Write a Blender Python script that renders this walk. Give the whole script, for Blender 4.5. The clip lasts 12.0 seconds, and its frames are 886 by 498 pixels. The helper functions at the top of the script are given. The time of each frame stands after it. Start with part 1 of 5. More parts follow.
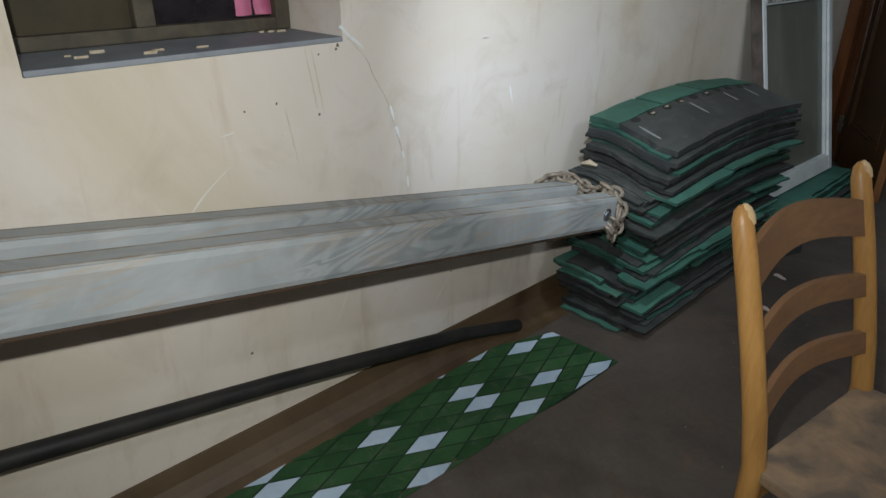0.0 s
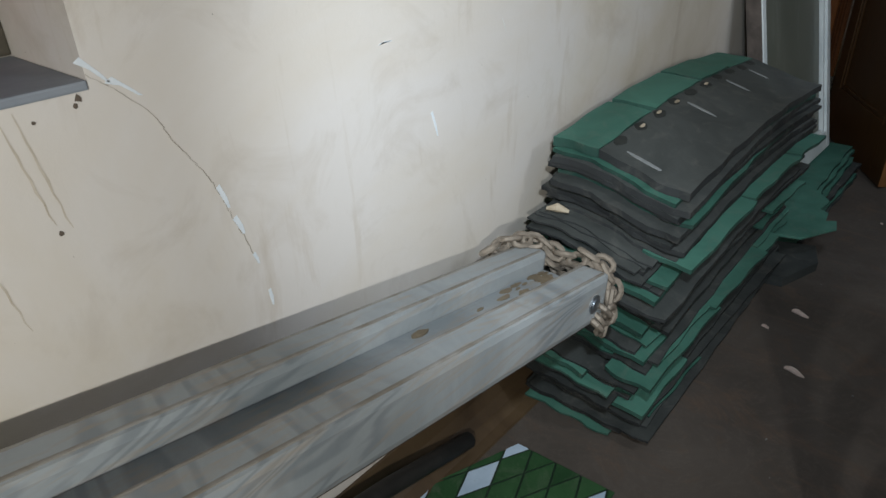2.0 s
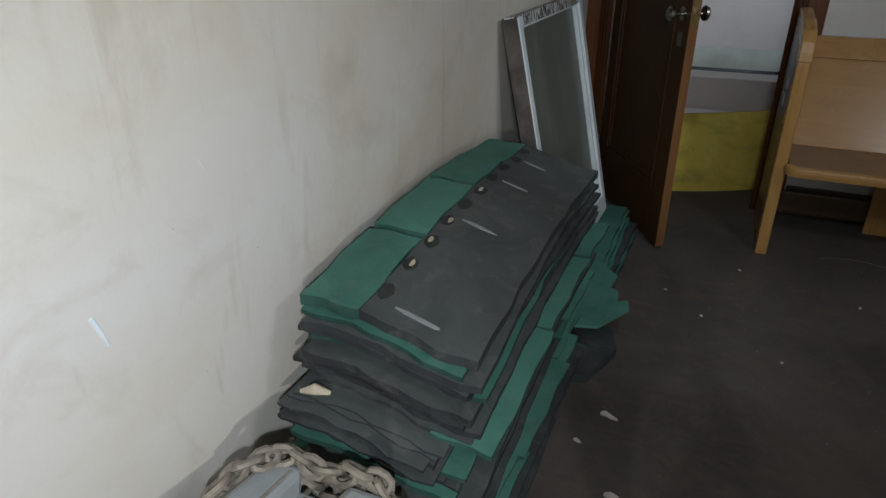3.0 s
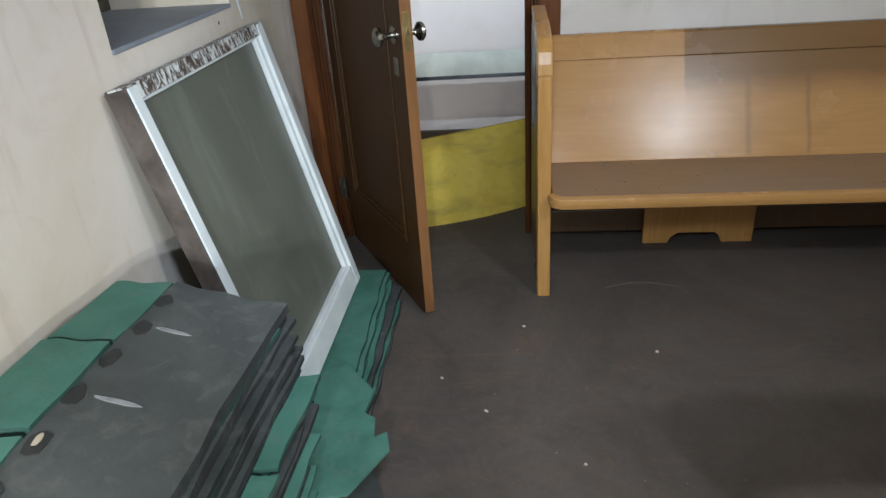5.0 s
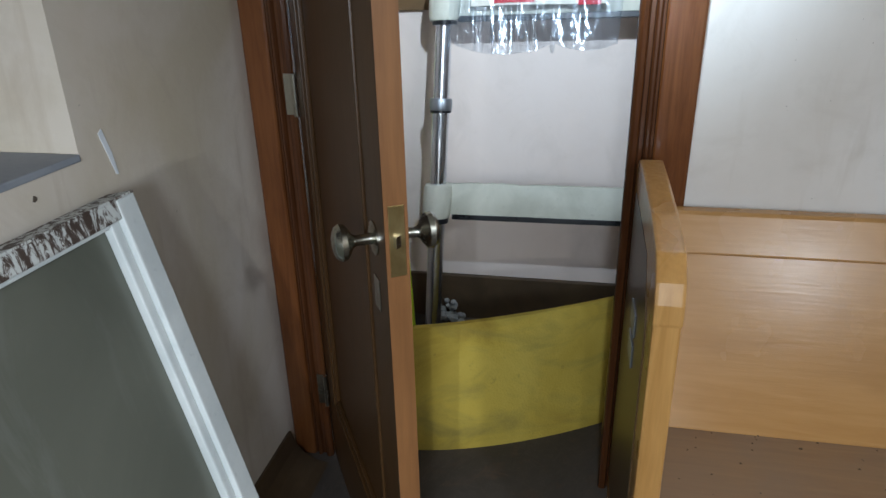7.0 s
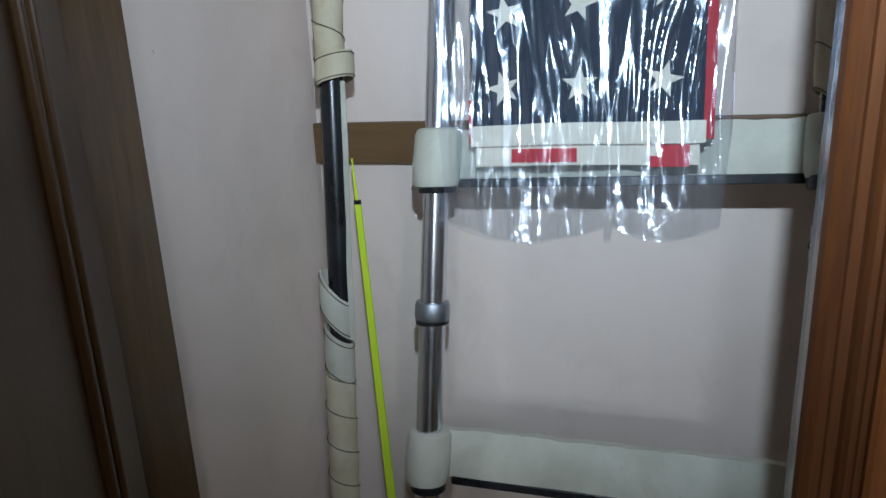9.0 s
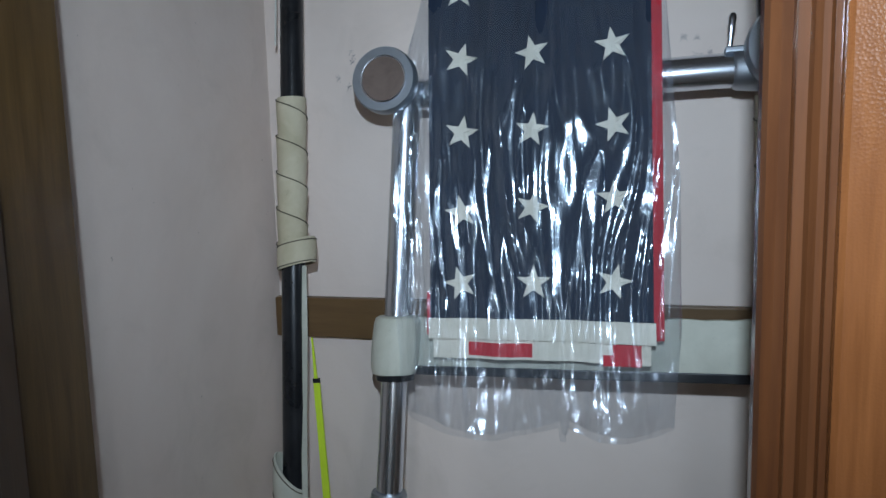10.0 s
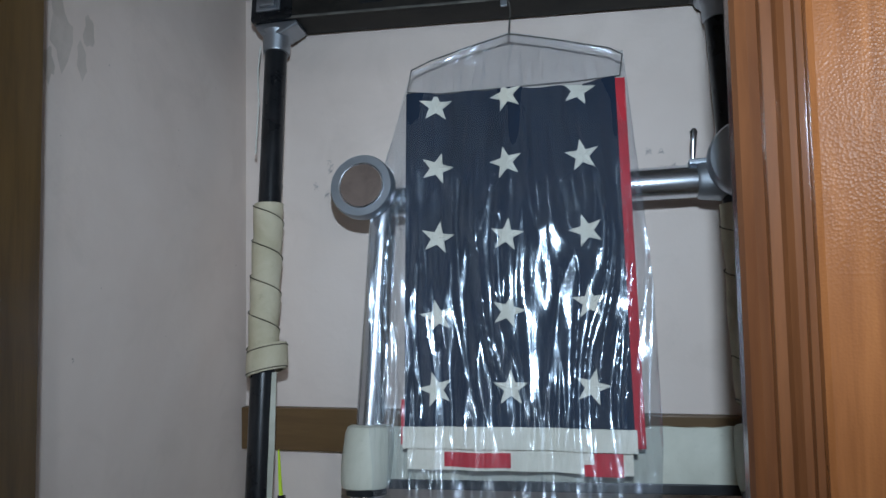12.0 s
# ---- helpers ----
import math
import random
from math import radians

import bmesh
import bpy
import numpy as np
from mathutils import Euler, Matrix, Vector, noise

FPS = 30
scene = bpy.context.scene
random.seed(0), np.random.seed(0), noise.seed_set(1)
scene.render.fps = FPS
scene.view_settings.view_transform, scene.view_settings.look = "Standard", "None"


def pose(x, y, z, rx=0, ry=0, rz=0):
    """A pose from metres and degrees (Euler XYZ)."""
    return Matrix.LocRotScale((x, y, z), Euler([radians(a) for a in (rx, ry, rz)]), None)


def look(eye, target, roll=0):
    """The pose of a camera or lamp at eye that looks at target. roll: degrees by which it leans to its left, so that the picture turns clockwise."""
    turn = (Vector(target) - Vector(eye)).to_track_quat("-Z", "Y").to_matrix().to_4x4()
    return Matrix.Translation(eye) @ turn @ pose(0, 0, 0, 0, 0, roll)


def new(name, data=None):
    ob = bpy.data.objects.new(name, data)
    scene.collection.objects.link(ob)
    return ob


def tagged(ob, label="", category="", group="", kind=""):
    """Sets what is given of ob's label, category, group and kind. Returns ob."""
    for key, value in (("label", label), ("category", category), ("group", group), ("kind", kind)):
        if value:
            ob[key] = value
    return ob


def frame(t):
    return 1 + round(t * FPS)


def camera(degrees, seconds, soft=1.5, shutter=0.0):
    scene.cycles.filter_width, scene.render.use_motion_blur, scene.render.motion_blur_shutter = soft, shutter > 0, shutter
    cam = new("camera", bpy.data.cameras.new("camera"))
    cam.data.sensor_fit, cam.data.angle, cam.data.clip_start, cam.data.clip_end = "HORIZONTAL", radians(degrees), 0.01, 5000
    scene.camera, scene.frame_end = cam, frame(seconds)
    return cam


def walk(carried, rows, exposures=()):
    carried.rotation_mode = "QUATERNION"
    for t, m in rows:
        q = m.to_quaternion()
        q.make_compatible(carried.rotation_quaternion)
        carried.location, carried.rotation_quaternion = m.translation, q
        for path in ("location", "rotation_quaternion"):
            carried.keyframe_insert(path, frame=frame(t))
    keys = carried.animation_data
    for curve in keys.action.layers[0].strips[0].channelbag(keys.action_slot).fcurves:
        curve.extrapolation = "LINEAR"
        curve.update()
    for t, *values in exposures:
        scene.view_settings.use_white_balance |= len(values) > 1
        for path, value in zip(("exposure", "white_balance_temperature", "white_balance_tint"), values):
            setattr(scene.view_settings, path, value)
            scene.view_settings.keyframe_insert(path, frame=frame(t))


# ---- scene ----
cam = camera(67.0, 12.0)
PATH = [
    (0, (1.344, -4.482, 1.243), (0.028, -3.231, 0.405), -0.0),
    (0.5, (1.144, -4.302, 1.244), (-0.063, -2.933, 0.427), 1.7),
    (1, (1.063, -4.106, 1.225), (-0.071, -2.704, 0.361), 2.5),
    (1.5, (1.01, -3.955, 1.225), (-0.18, -2.659, 0.274), -1.7),
    (2, (0.831, -3.851, 1.236), (-0.322, -2.539, 0.261), -1.9),
    (2.5, (0.673, -3.716, 1.283), (-0.257, -2.189, 0.387), 0.9),
    (3, (0.683, -3.409, 1.291), (-0.014, -1.758, 0.404), -0.0),
    (3.5, (0.751, -3.21, 1.318), (0.334, -1.453, 0.459), -2.0),
    (3.7, (0.724, -3.1, 1.317), (0.506, -1.308, 0.456), -1.1),
    (5.3, (0.821, -2.497, 1.314), (0.601, -0.743, 0.38), -4.9),
    (5.5, (0.808, -2.372, 1.303), (0.56, -0.622, 0.367), -5.1),
    (6, (0.772, -2.035, 1.325), (0.554, -0.25, 0.449), -3.2),
    (6.5, (0.809, -1.773, 1.333), (0.569, 0.046, 0.535), -1.8),
    (7, (0.775, -1.5, 1.347), (0.406, 0.302, 0.562), -1.3),
    (7.2, (0.739, -1.364, 1.362), (0.38, 0.451, 0.603), 1.3),
    (8.8, (0.761, -0.611, 1.378), (0.198, 1.232, 0.844), -1.7),
    (9, (0.751, -0.584, 1.419), (0.184, 1.259, 0.888), -2.5),
    (9.5, (0.777, -0.555, 1.513), (0.146, 1.297, 1.097), -3.0),
    (10, (0.787, -0.548, 1.589), (0.279, 1.372, 1.356), -1.5),
    (10.5, (0.791, -0.55, 1.627), (0.339, 1.398, 1.619), -1.0),
    (11, (0.785, -0.545, 1.625), (0.348, 1.401, 1.771), -1.3),
    (11.5, (0.786, -0.533, 1.614), (0.348, 1.41, 1.791), -1.4),
    (12, (0.774, -0.546, 1.558), (0.358, 1.407, 1.68), -1.1),
]
walk(cam, [(r[0], look(*r[1:])) for r in PATH],
     exposures=[(0.0, -0.02), (1.5, 0.05), (2.5, 0.0), (3.0, -0.05), (3.5, -0.25), (3.7, -0.2), (5.3, 1.7), (6.0, 1.5), (6.5, 1.5), (7.2, 1.22), (8.8, 0.75), (9.5, 0.42), (10.0, 0.18), (10.5, 0.10), (11.0, 0.22), (12.0, 0.22)])

# ---- light: a dark disused room, torch stand-ins, a ceiling lamp, faint added ambient ----
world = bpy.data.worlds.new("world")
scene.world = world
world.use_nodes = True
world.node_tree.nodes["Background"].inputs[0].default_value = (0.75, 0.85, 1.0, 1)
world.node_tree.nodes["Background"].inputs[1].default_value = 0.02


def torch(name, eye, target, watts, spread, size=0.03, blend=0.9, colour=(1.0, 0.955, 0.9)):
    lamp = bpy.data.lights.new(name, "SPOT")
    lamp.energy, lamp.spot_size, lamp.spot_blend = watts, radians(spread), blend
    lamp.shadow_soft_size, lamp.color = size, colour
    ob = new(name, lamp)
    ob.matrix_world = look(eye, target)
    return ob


# four fixed lamps, always on, stand in for the one torch the walker carries
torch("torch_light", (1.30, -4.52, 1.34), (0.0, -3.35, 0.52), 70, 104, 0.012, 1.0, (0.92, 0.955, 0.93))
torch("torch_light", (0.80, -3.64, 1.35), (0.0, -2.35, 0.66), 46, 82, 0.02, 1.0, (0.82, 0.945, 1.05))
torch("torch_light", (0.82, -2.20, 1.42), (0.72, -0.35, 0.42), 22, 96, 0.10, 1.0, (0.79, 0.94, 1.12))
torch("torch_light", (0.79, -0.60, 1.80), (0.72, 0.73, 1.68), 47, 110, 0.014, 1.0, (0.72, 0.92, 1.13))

# the ceiling lamp in the middle of the room, dim, mirrored in the varnish of the pew
bulb = bpy.data.lights.new("ceiling_lamp_light", "POINT")
bulb.energy, bulb.shadow_soft_size, bulb.color = 24, 0.06, (0.86, 0.95, 1.06)
new("ceiling_lamp_light", bulb).location = (2.15, -2.60, 2.25)

# ---- materials ----


class Mat:
    """A node material under construction."""

    def __init__(self, name, rough=0.6, metal=0.0, spec=0.5):
        self.m = bpy.data.materials.new(name)
        self.m.use_nodes = True
        self.n, self.l = self.m.node_tree.nodes, self.m.node_tree.links
        self.b = self.n["Principled BSDF"]
        self.b.inputs["Roughness"].default_value = rough
        self.b.inputs["Metallic"].default_value = metal
        self.b.inputs["Specular IOR Level"].default_value = spec
        self.co = self.n.new("ShaderNodeTexCoord").outputs["Object"]

    def mapped(self, scale=(1, 1, 1), turn=(0, 0, 0), move=(0, 0, 0)):
        k = self.n.new("ShaderNodeMapping")
        k.inputs["Scale"].default_value = scale
        k.inputs["Rotation"].default_value = turn
        k.inputs["Location"].default_value = move
        self.l.new(self.co, k.inputs[0])
        return k.outputs[0]

    def noise(self, scale, detail=4, rough=0.55, dist=0.0, vec=None):
        k = self.n.new("ShaderNodeTexNoise")
        k.inputs["Scale"].default_value, k.inputs["Detail"].default_value = scale, detail
        k.inputs["Roughness"].default_value, k.inputs["Distortion"].default_value = rough, dist
        self.l.new(vec or self.co, k.inputs["Vector"])
        return k.outputs["Fac"]

    def wave(self, scale, dist, detail=3, vec=None, axis="X"):
        k = self.n.new("ShaderNodeTexWave")
        k.bands_direction = axis
        k.inputs["Scale"].default_value, k.inputs["Distortion"].default_value = scale, dist
        k.inputs["Detail"].default_value = detail
        k.inputs["Detail Scale"].default_value = 1.5
        self.l.new(vec or self.co, k.inputs["Vector"])
        return k.outputs["Fac"]

    def ramp(self, fac, *stops):
        k = self.n.new("ShaderNodeValToRGB")
        e = k.color_ramp.elements
        while len(e) < len(stops):
            e.new(0.5)
        for el, (p, c) in zip(e, stops):
            el.position = p
            el.color = (*c, 1) if not isinstance(c, float) else (c, c, c, 1)
        self.l.new(fac, k.inputs[0])
        return k.outputs[0]

    def mix(self, fac, a, b, mode="MIX"):
        k = self.n.new("ShaderNodeMix")
        k.data_type, k.blend_type = "RGBA", mode
        for sock, v in ((k.inputs["Factor"], fac), (k.inputs[6], a), (k.inputs[7], b)):
            if isinstance(v, (int, float)):
                sock.default_value = v
            elif isinstance(v, tuple):
                sock.default_value = (*v, 1)
            else:
                self.l.new(v, sock)
        return k.outputs[2]

    def math(self, op, a, b=0.0, clamp=False):
        k = self.n.new("ShaderNodeMath")
        k.operation, k.use_clamp = op, clamp
        for sock, v in zip(k.inputs, (a, b)):
            if isinstance(v, (int, float)):
                sock.default_value = v
            else:
                self.l.new(v, sock)
        return k.outputs[0]

    def axes(self):
        k = self.n.new("ShaderNodeSeparateXYZ")
        self.l.new(self.co, k.inputs[0])
        return k.outputs

    def random(self):
        return self.n.new("ShaderNodeObjectInfo").outputs["Random"]

    def colour(self, c):
        if isinstance(c, tuple):
            self.b.inputs["Base Color"].default_value = (*c, 1)
        else:
            self.l.new(c, self.b.inputs["Base Color"])
        return self

    def rough(self, fac, lo, hi):
        k = self.n.new("ShaderNodeMapRange")
        k.inputs["To Min"].default_value, k.inputs["To Max"].default_value = lo, hi
        self.l.new(fac, k.inputs[0])
        self.l.new(k.outputs[0], self.b.inputs["Roughness"])
        return self

    def bump(self, h, strength=0.3, dist=0.003):
        k = self.n.new("ShaderNodeBump")
        k.inputs["Strength"].default_value, k.inputs["Distance"].default_value = strength, dist
        self.l.new(h, k.inputs["Height"])
        self.l.new(k.outputs[0], self.b.inputs["Normal"])
        return self


def wood(name, dark, light, along="Z", rough=0.35, scale=1.0, stain=0.25, spec=0.5):
    m = Mat(name, rough, 0, spec)
    s = {"X": (1.2, 16, 16), "Y": (16, 1.2, 16), "Z": (16, 16, 1.2)}[along]
    v = m.mapped(tuple(a * scale for a in s))
    g = m.noise(2.2, 6, 0.6, 1.2, v)
    fine = m.noise(9, 3, 0.6, 0.3, v)
    mid = tuple((a + b) / 2 for a, b in zip(dark, light))
    c = m.ramp(g, (0.3, dark), (0.5, mid), (0.72, light))
    c = m.mix(0.22, c, m.ramp(fine, (0.35, tuple(a * 0.75 for a in dark)), (0.65, light)))
    big = m.noise(1.7, 4)
    c = m.mix(stain, c, m.ramp(big, (0.35, tuple(a * 0.55 for a in dark)), (0.65, light)))
    m.colour(c).rough(big, rough * 0.8, min(1, rough * 1.35)).bump(fine, 0.15, 0.001)
    return m.m


def plaster(name, a, b, c, tint, runs=0.5):
    m = Mat(name, 0.75, 0, 0.35)
    n1, n2, n3 = m.noise(1.1, 6, 0.6, 0.6), m.noise(5.5, 6, 0.65, 0.8), m.noise(60, 4)
    col = m.ramp(n1, (0.33, a), (0.5, b), (0.66, c))
    v = m.mapped((9, 9, 1.3))
    run = m.noise(1.6, 5, 0.6, 0.4, v)
    col = m.mix(m.ramp(run, (0.58, 0.0), (0.72, runs)), col, tint)
    col = m.mix(m.ramp(n2, (0.52, 0.0), (0.72, 0.34)), col, tuple(x * 0.9 for x in tint))
    scuff = m.noise(14, 8, 0.75, 2.0)
    col = m.mix(m.ramp(scuff, (0.69, 0.0), (0.72, 0.55)), col, (0.75, 0.74, 0.72))
    speck = m.noise(75, 2)
    col = m.mix(m.ramp(speck, (0.77, 0.0), (0.79, 0.6)), col, (0.25, 0.2, 0.16))
    m.colour(col).rough(n2, 0.6, 0.9)
    m.bump(m.math("ADD", n3, m.math("MULTIPLY", n2, 2.5)), 0.12, 0.004)
    return m.m


def plain(name, a, b, scale=6, rough=0.6, metal=0.0, bump=0.15, spec=0.5, fine=70):
    m = Mat(name, rough, metal, spec)
    n = m.noise(scale, 5, 0.6, 0.5)
    f = m.noise(fine, 3)
    col = m.ramp(n, (0.35, a), (0.65, b))
    col = m.mix(m.ramp(f, (0.62, 0.0), (0.75, 0.25)), col, tuple(x * 0.6 for x in a))
    m.colour(col).rough(n, max(0.04, rough * 0.75), min(1, rough * 1.3)).bump(f, bump, 0.0015)
    return m.m


M_WALL = plaster("cream_plaster", (0.56, 0.485, 0.365), (0.66, 0.59, 0.51), (0.70, 0.65, 0.61), (0.50, 0.415, 0.325))
M_WALL_W = plaster("white_plaster", (0.67, 0.625, 0.565), (0.73, 0.69, 0.64), (0.76, 0.73, 0.69), (0.60, 0.55, 0.48))
M_CLOSET = plaster("closet_plaster", (0.67, 0.555, 0.49), (0.72, 0.61, 0.545), (0.75, 0.645, 0.585), (0.62, 0.525, 0.46), 0.12)
M_CEIL = plain("ceiling_paint", (0.5, 0.48, 0.44), (0.6, 0.58, 0.54), 3, 0.85)
M_SILL = plain("grey_blue_sill_paint", (0.20, 0.22, 0.25), (0.27, 0.29, 0.32), 9, 0.6, bump=0.3)


def metal(name, colour, rough, stain=0.25):
    m = Mat(name, rough, 1.0)
    n = m.noise(6, 5, 0.65, 0.6)
    m.colour(m.mix(m.ramp(n, (0.45, 0.0), (0.8, stain)), colour, tuple(x * 0.45 for x in colour)))
    m.rough(n, rough * 0.8, rough * 1.4)
    return m.m


def floor_material():
    m = Mat("worn_brown_floor", 0.7, 0, 0.35)
    n1, n2, n3 = m.noise(1.6, 7, 0.65, 0.8), m.noise(9, 6, 0.7, 1.0), m.noise(120, 3)
    col = m.ramp(n1, (0.3, (0.056, 0.046, 0.039)), (0.5, (0.082, 0.068, 0.058)), (0.7, (0.108, 0.090, 0.077)))
    col = m.mix(m.ramp(n2, (0.56, 0.0), (0.70, 0.5)), col, (0.135, 0.086, 0.060))
    rub = m.noise(2.4, 9, 0.8, 1.5, m.mapped((1.0, 2.6, 1.0), (0, 0, 0.5)))
    col = m.mix(m.ramp(rub, (0.54, 0.0), (0.64, 0.45)), col, (0.14, 0.088, 0.06))
    col = m.mix(m.ramp(n2, (0.25, 0.5), (0.38, 0.0)), col, (0.04, 0.034, 0.03))
    scr = m.noise(3.0, 8, 0.8, 3.5)
    col = m.mix(m.ramp(scr, (0.494, 0.0), (0.5, 0.32), (0.506, 0.0)), col, (0.24, 0.2, 0.17))
    speck = m.noise(48, 2)
    col = m.mix(m.ramp(speck, (0.79, 0.0), (0.80, 0.4)), col, (0.2, 0.17, 0.14))
    m.colour(col).rough(n2, 0.5, 0.85).bump(m.math("ADD", n3, n2), 0.2, 0.002)
    return m.m


M_FLOOR = floor_material()
M_COVE = plain("brown_base_paint", (0.055, 0.033, 0.017), (0.095, 0.06, 0.03), 5, 0.5)
M_CASE = wood("orange_brown_casing", (0.105, 0.032, 0.009), (0.235, 0.084, 0.026), "Z", 0.22, 1.0, 0.3)
_k = M_CASE.node_tree
_b = _k.nodes.new("ShaderNodeBump")
_b.inputs["Strength"].default_value, _b.inputs["Distance"].default_value = 0.22, 0.0008
_n = _k.nodes.new("ShaderNodeTexVoronoi")
_n.inputs["Scale"].default_value = 420
_k.links.new(_k.nodes["Texture Coordinate"].outputs["Object"], _n.inputs["Vector"])
_k.links.new(_n.outputs["Distance"], _b.inputs["Height"])
_k.links.new(_b.outputs[0], _k.nodes["Principled BSDF"].inputs["Normal"])
# bead colour: its own red-brown, darkened further for the shade it stands in
M_BEAD = wood("red_brown_bead", (0.055, 0.018, 0.007), (0.112, 0.040, 0.014), "Z", 0.20, 1.0, 0.15)
M_JAMB = wood("dark_brown_jamb", (0.060, 0.032, 0.010), (0.150, 0.084, 0.028), "Z", 0.3)
M_LEAF = wood("dark_brown_door", (0.042, 0.019, 0.006), (0.084, 0.039, 0.013), "Z", 0.33, 1.0, 0.3, 0.30)
M_EDGE = wood("door_edge_wood", (0.17, 0.068, 0.022), (0.27, 0.12, 0.042), "Z", 0.4)


def pew_wood():
    m = Mat("varnished_oak_pew", 0.28, 0, 0.5)
    v = m.mapped((1.1, 13, 13))
    g = m.noise(2.0, 6, 0.6, 1.4, v)
    f = m.noise(8, 3, 0.6, 0.3, v)
    col = m.ramp(g, (0.3, (0.42, 0.210, 0.062)), (0.5, (0.45, 0.232, 0.073)), (0.72, (0.49, 0.262, 0.09)))
    col = m.mix(0.07, col, m.ramp(f, (0.35, (0.33, 0.16, 0.045)), (0.65, (0.53, 0.30, 0.11))))
    fig = m.noise(1.0, 5, 0.6, 1.8, m.mapped((2.2, 5, 5)))
    col = m.mix(m.ramp(fig, (0.5, 0.0), (0.7, 0.45)), col, (0.34, 0.165, 0.05))
    ax = m.axes()
    # a cast shadow on the backrest, painted into the varnish colour, with dark streaks below it
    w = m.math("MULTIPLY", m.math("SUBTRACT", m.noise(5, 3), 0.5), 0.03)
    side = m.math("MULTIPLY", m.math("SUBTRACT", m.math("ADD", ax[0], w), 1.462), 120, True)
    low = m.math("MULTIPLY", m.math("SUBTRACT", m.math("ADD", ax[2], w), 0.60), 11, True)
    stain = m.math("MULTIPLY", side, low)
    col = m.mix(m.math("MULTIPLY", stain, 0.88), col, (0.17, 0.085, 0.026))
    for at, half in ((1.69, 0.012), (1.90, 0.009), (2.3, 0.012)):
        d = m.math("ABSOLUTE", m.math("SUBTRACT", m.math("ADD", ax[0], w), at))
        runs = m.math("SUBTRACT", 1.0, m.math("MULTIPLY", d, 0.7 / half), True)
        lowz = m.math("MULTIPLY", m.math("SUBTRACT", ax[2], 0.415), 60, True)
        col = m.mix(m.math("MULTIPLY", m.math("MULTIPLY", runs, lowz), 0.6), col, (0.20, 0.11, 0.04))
    m.colour(col).rough(m.noise(3, 4), 0.20, 0.33).bump(m.math("ADD", f, m.math("MULTIPLY", m.noise(7, 3), 1.5)), 0.10, 0.003)
    return m.m


def dusty_seat():
    m = Mat("dusty_oak_seat", 0.5, 0, 0.45)
    v = m.mapped((1.1, 13, 13))
    g = m.noise(2.0, 6, 0.6, 1.4, v)
    col = m.ramp(g, (0.3, (0.25, 0.125, 0.048)), (0.7, (0.37, 0.20, 0.08)))
    dust = m.noise(4, 7, 0.7, 0.6)
    col = m.mix(m.ramp(dust, (0.35, 0.40), (0.7, 0.80)), col, (0.25, 0.18, 0.125))
    crumb = m.noise(55, 2)
    col = m.mix(m.ramp(crumb, (0.74, 0.0), (0.765, 0.8)), col, (0.07, 0.05, 0.04))
    m.colour(col).rough(dust, 0.35, 0.75).bump(crumb, 0.15, 0.002)
    return m.m


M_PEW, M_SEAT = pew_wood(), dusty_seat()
M_PEW_E = wood("oak_pew_end", (0.40, 0.195, 0.052), (0.55, 0.295, 0.095), "Z", 0.25, stain=0.12)
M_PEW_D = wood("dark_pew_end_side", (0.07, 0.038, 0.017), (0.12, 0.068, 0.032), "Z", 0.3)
M_CHAIR = wood("honey_chair_wood", (0.27, 0.115, 0.028), (0.52, 0.28, 0.085), "Z", 0.4, 1.2, 0.42)
M_SLAT = wood("brown_chair_slat", (0.13, 0.066, 0.032), (0.24, 0.125, 0.06), "Y", 0.42, 1.0, 0.35)
M_SEATW = plain("scuffed_grey_seat", (0.13, 0.10, 0.075), (0.30, 0.20, 0.12), 12, 0.55)
M_BARE = plain("bare_end_grain", (0.44, 0.29, 0.13), (0.60, 0.45, 0.26), 30, 0.7)
M_CHROME = metal("chrome", (0.70, 0.74, 0.80), 0.22, 0.3)
M_KNOB = metal("tarnished_nickel", (0.44, 0.43, 0.37), 0.24, 0.6)
M_BRASS = plain("brass_plate", (0.42, 0.30, 0.12), (0.55, 0.42, 0.2), 30, 0.35, 1.0, 0.1)
M_STEEL = metal("dull_grey_metal", (0.42, 0.45, 0.49), 0.42, 0.4)
M_BLACK = plain("black_painted_metal", (0.008, 0.009, 0.011), (0.02, 0.021, 0.024), 14, 0.28, 0.2, 0.1)
M_BEAMB = plain("black_brown_channel", (0.010, 0.009, 0.008), (0.028, 0.024, 0.02), 14, 0.55, 0.0, 0.15, 0.25)
M_TAPE = plain("yellowed_cloth_tape", (0.46, 0.40, 0.27), (0.60, 0.53, 0.39), 9, 0.75, 0, 0.4)
M_TAPEW = plain("off_white_tape", (0.46, 0.455, 0.375), (0.58, 0.57, 0.485), 7, 0.6, 0, 0.25)
M_LINE = plain("dark_tape_edge", (0.10, 0.085, 0.06), (0.15, 0.13, 0.09), 20, 0.8)
M_RAIL = wood("brown_wall_rail", (0.10, 0.052, 0.018), (0.17, 0.095, 0.036), "X", 0.45)
M_NEON = plain("neon_yellow_lath", (0.62, 0.85, 0.03), (0.72, 0.92, 0.06), 6, 0.45)
M_FOAM = Mat("yellow_foam", 0.95, 0, 0.1)
_v = M_FOAM.noise(2.6, 6, 0.6, 0.8)
_c = M_FOAM.ramp(_v, (0.3, (0.40, 0.27, 0.045)), (0.48, (0.60, 0.44, 0.08)), (0.7, (0.68, 0.52, 0.11)))
_s = M_FOAM.noise(30, 3)
_w = M_FOAM.noise(1.3, 5, 0.6, 1.4, M_FOAM.mapped((2.2, 2.2, 5.0), (0, 0.12, 0), (0.3, 0, 0.2)))
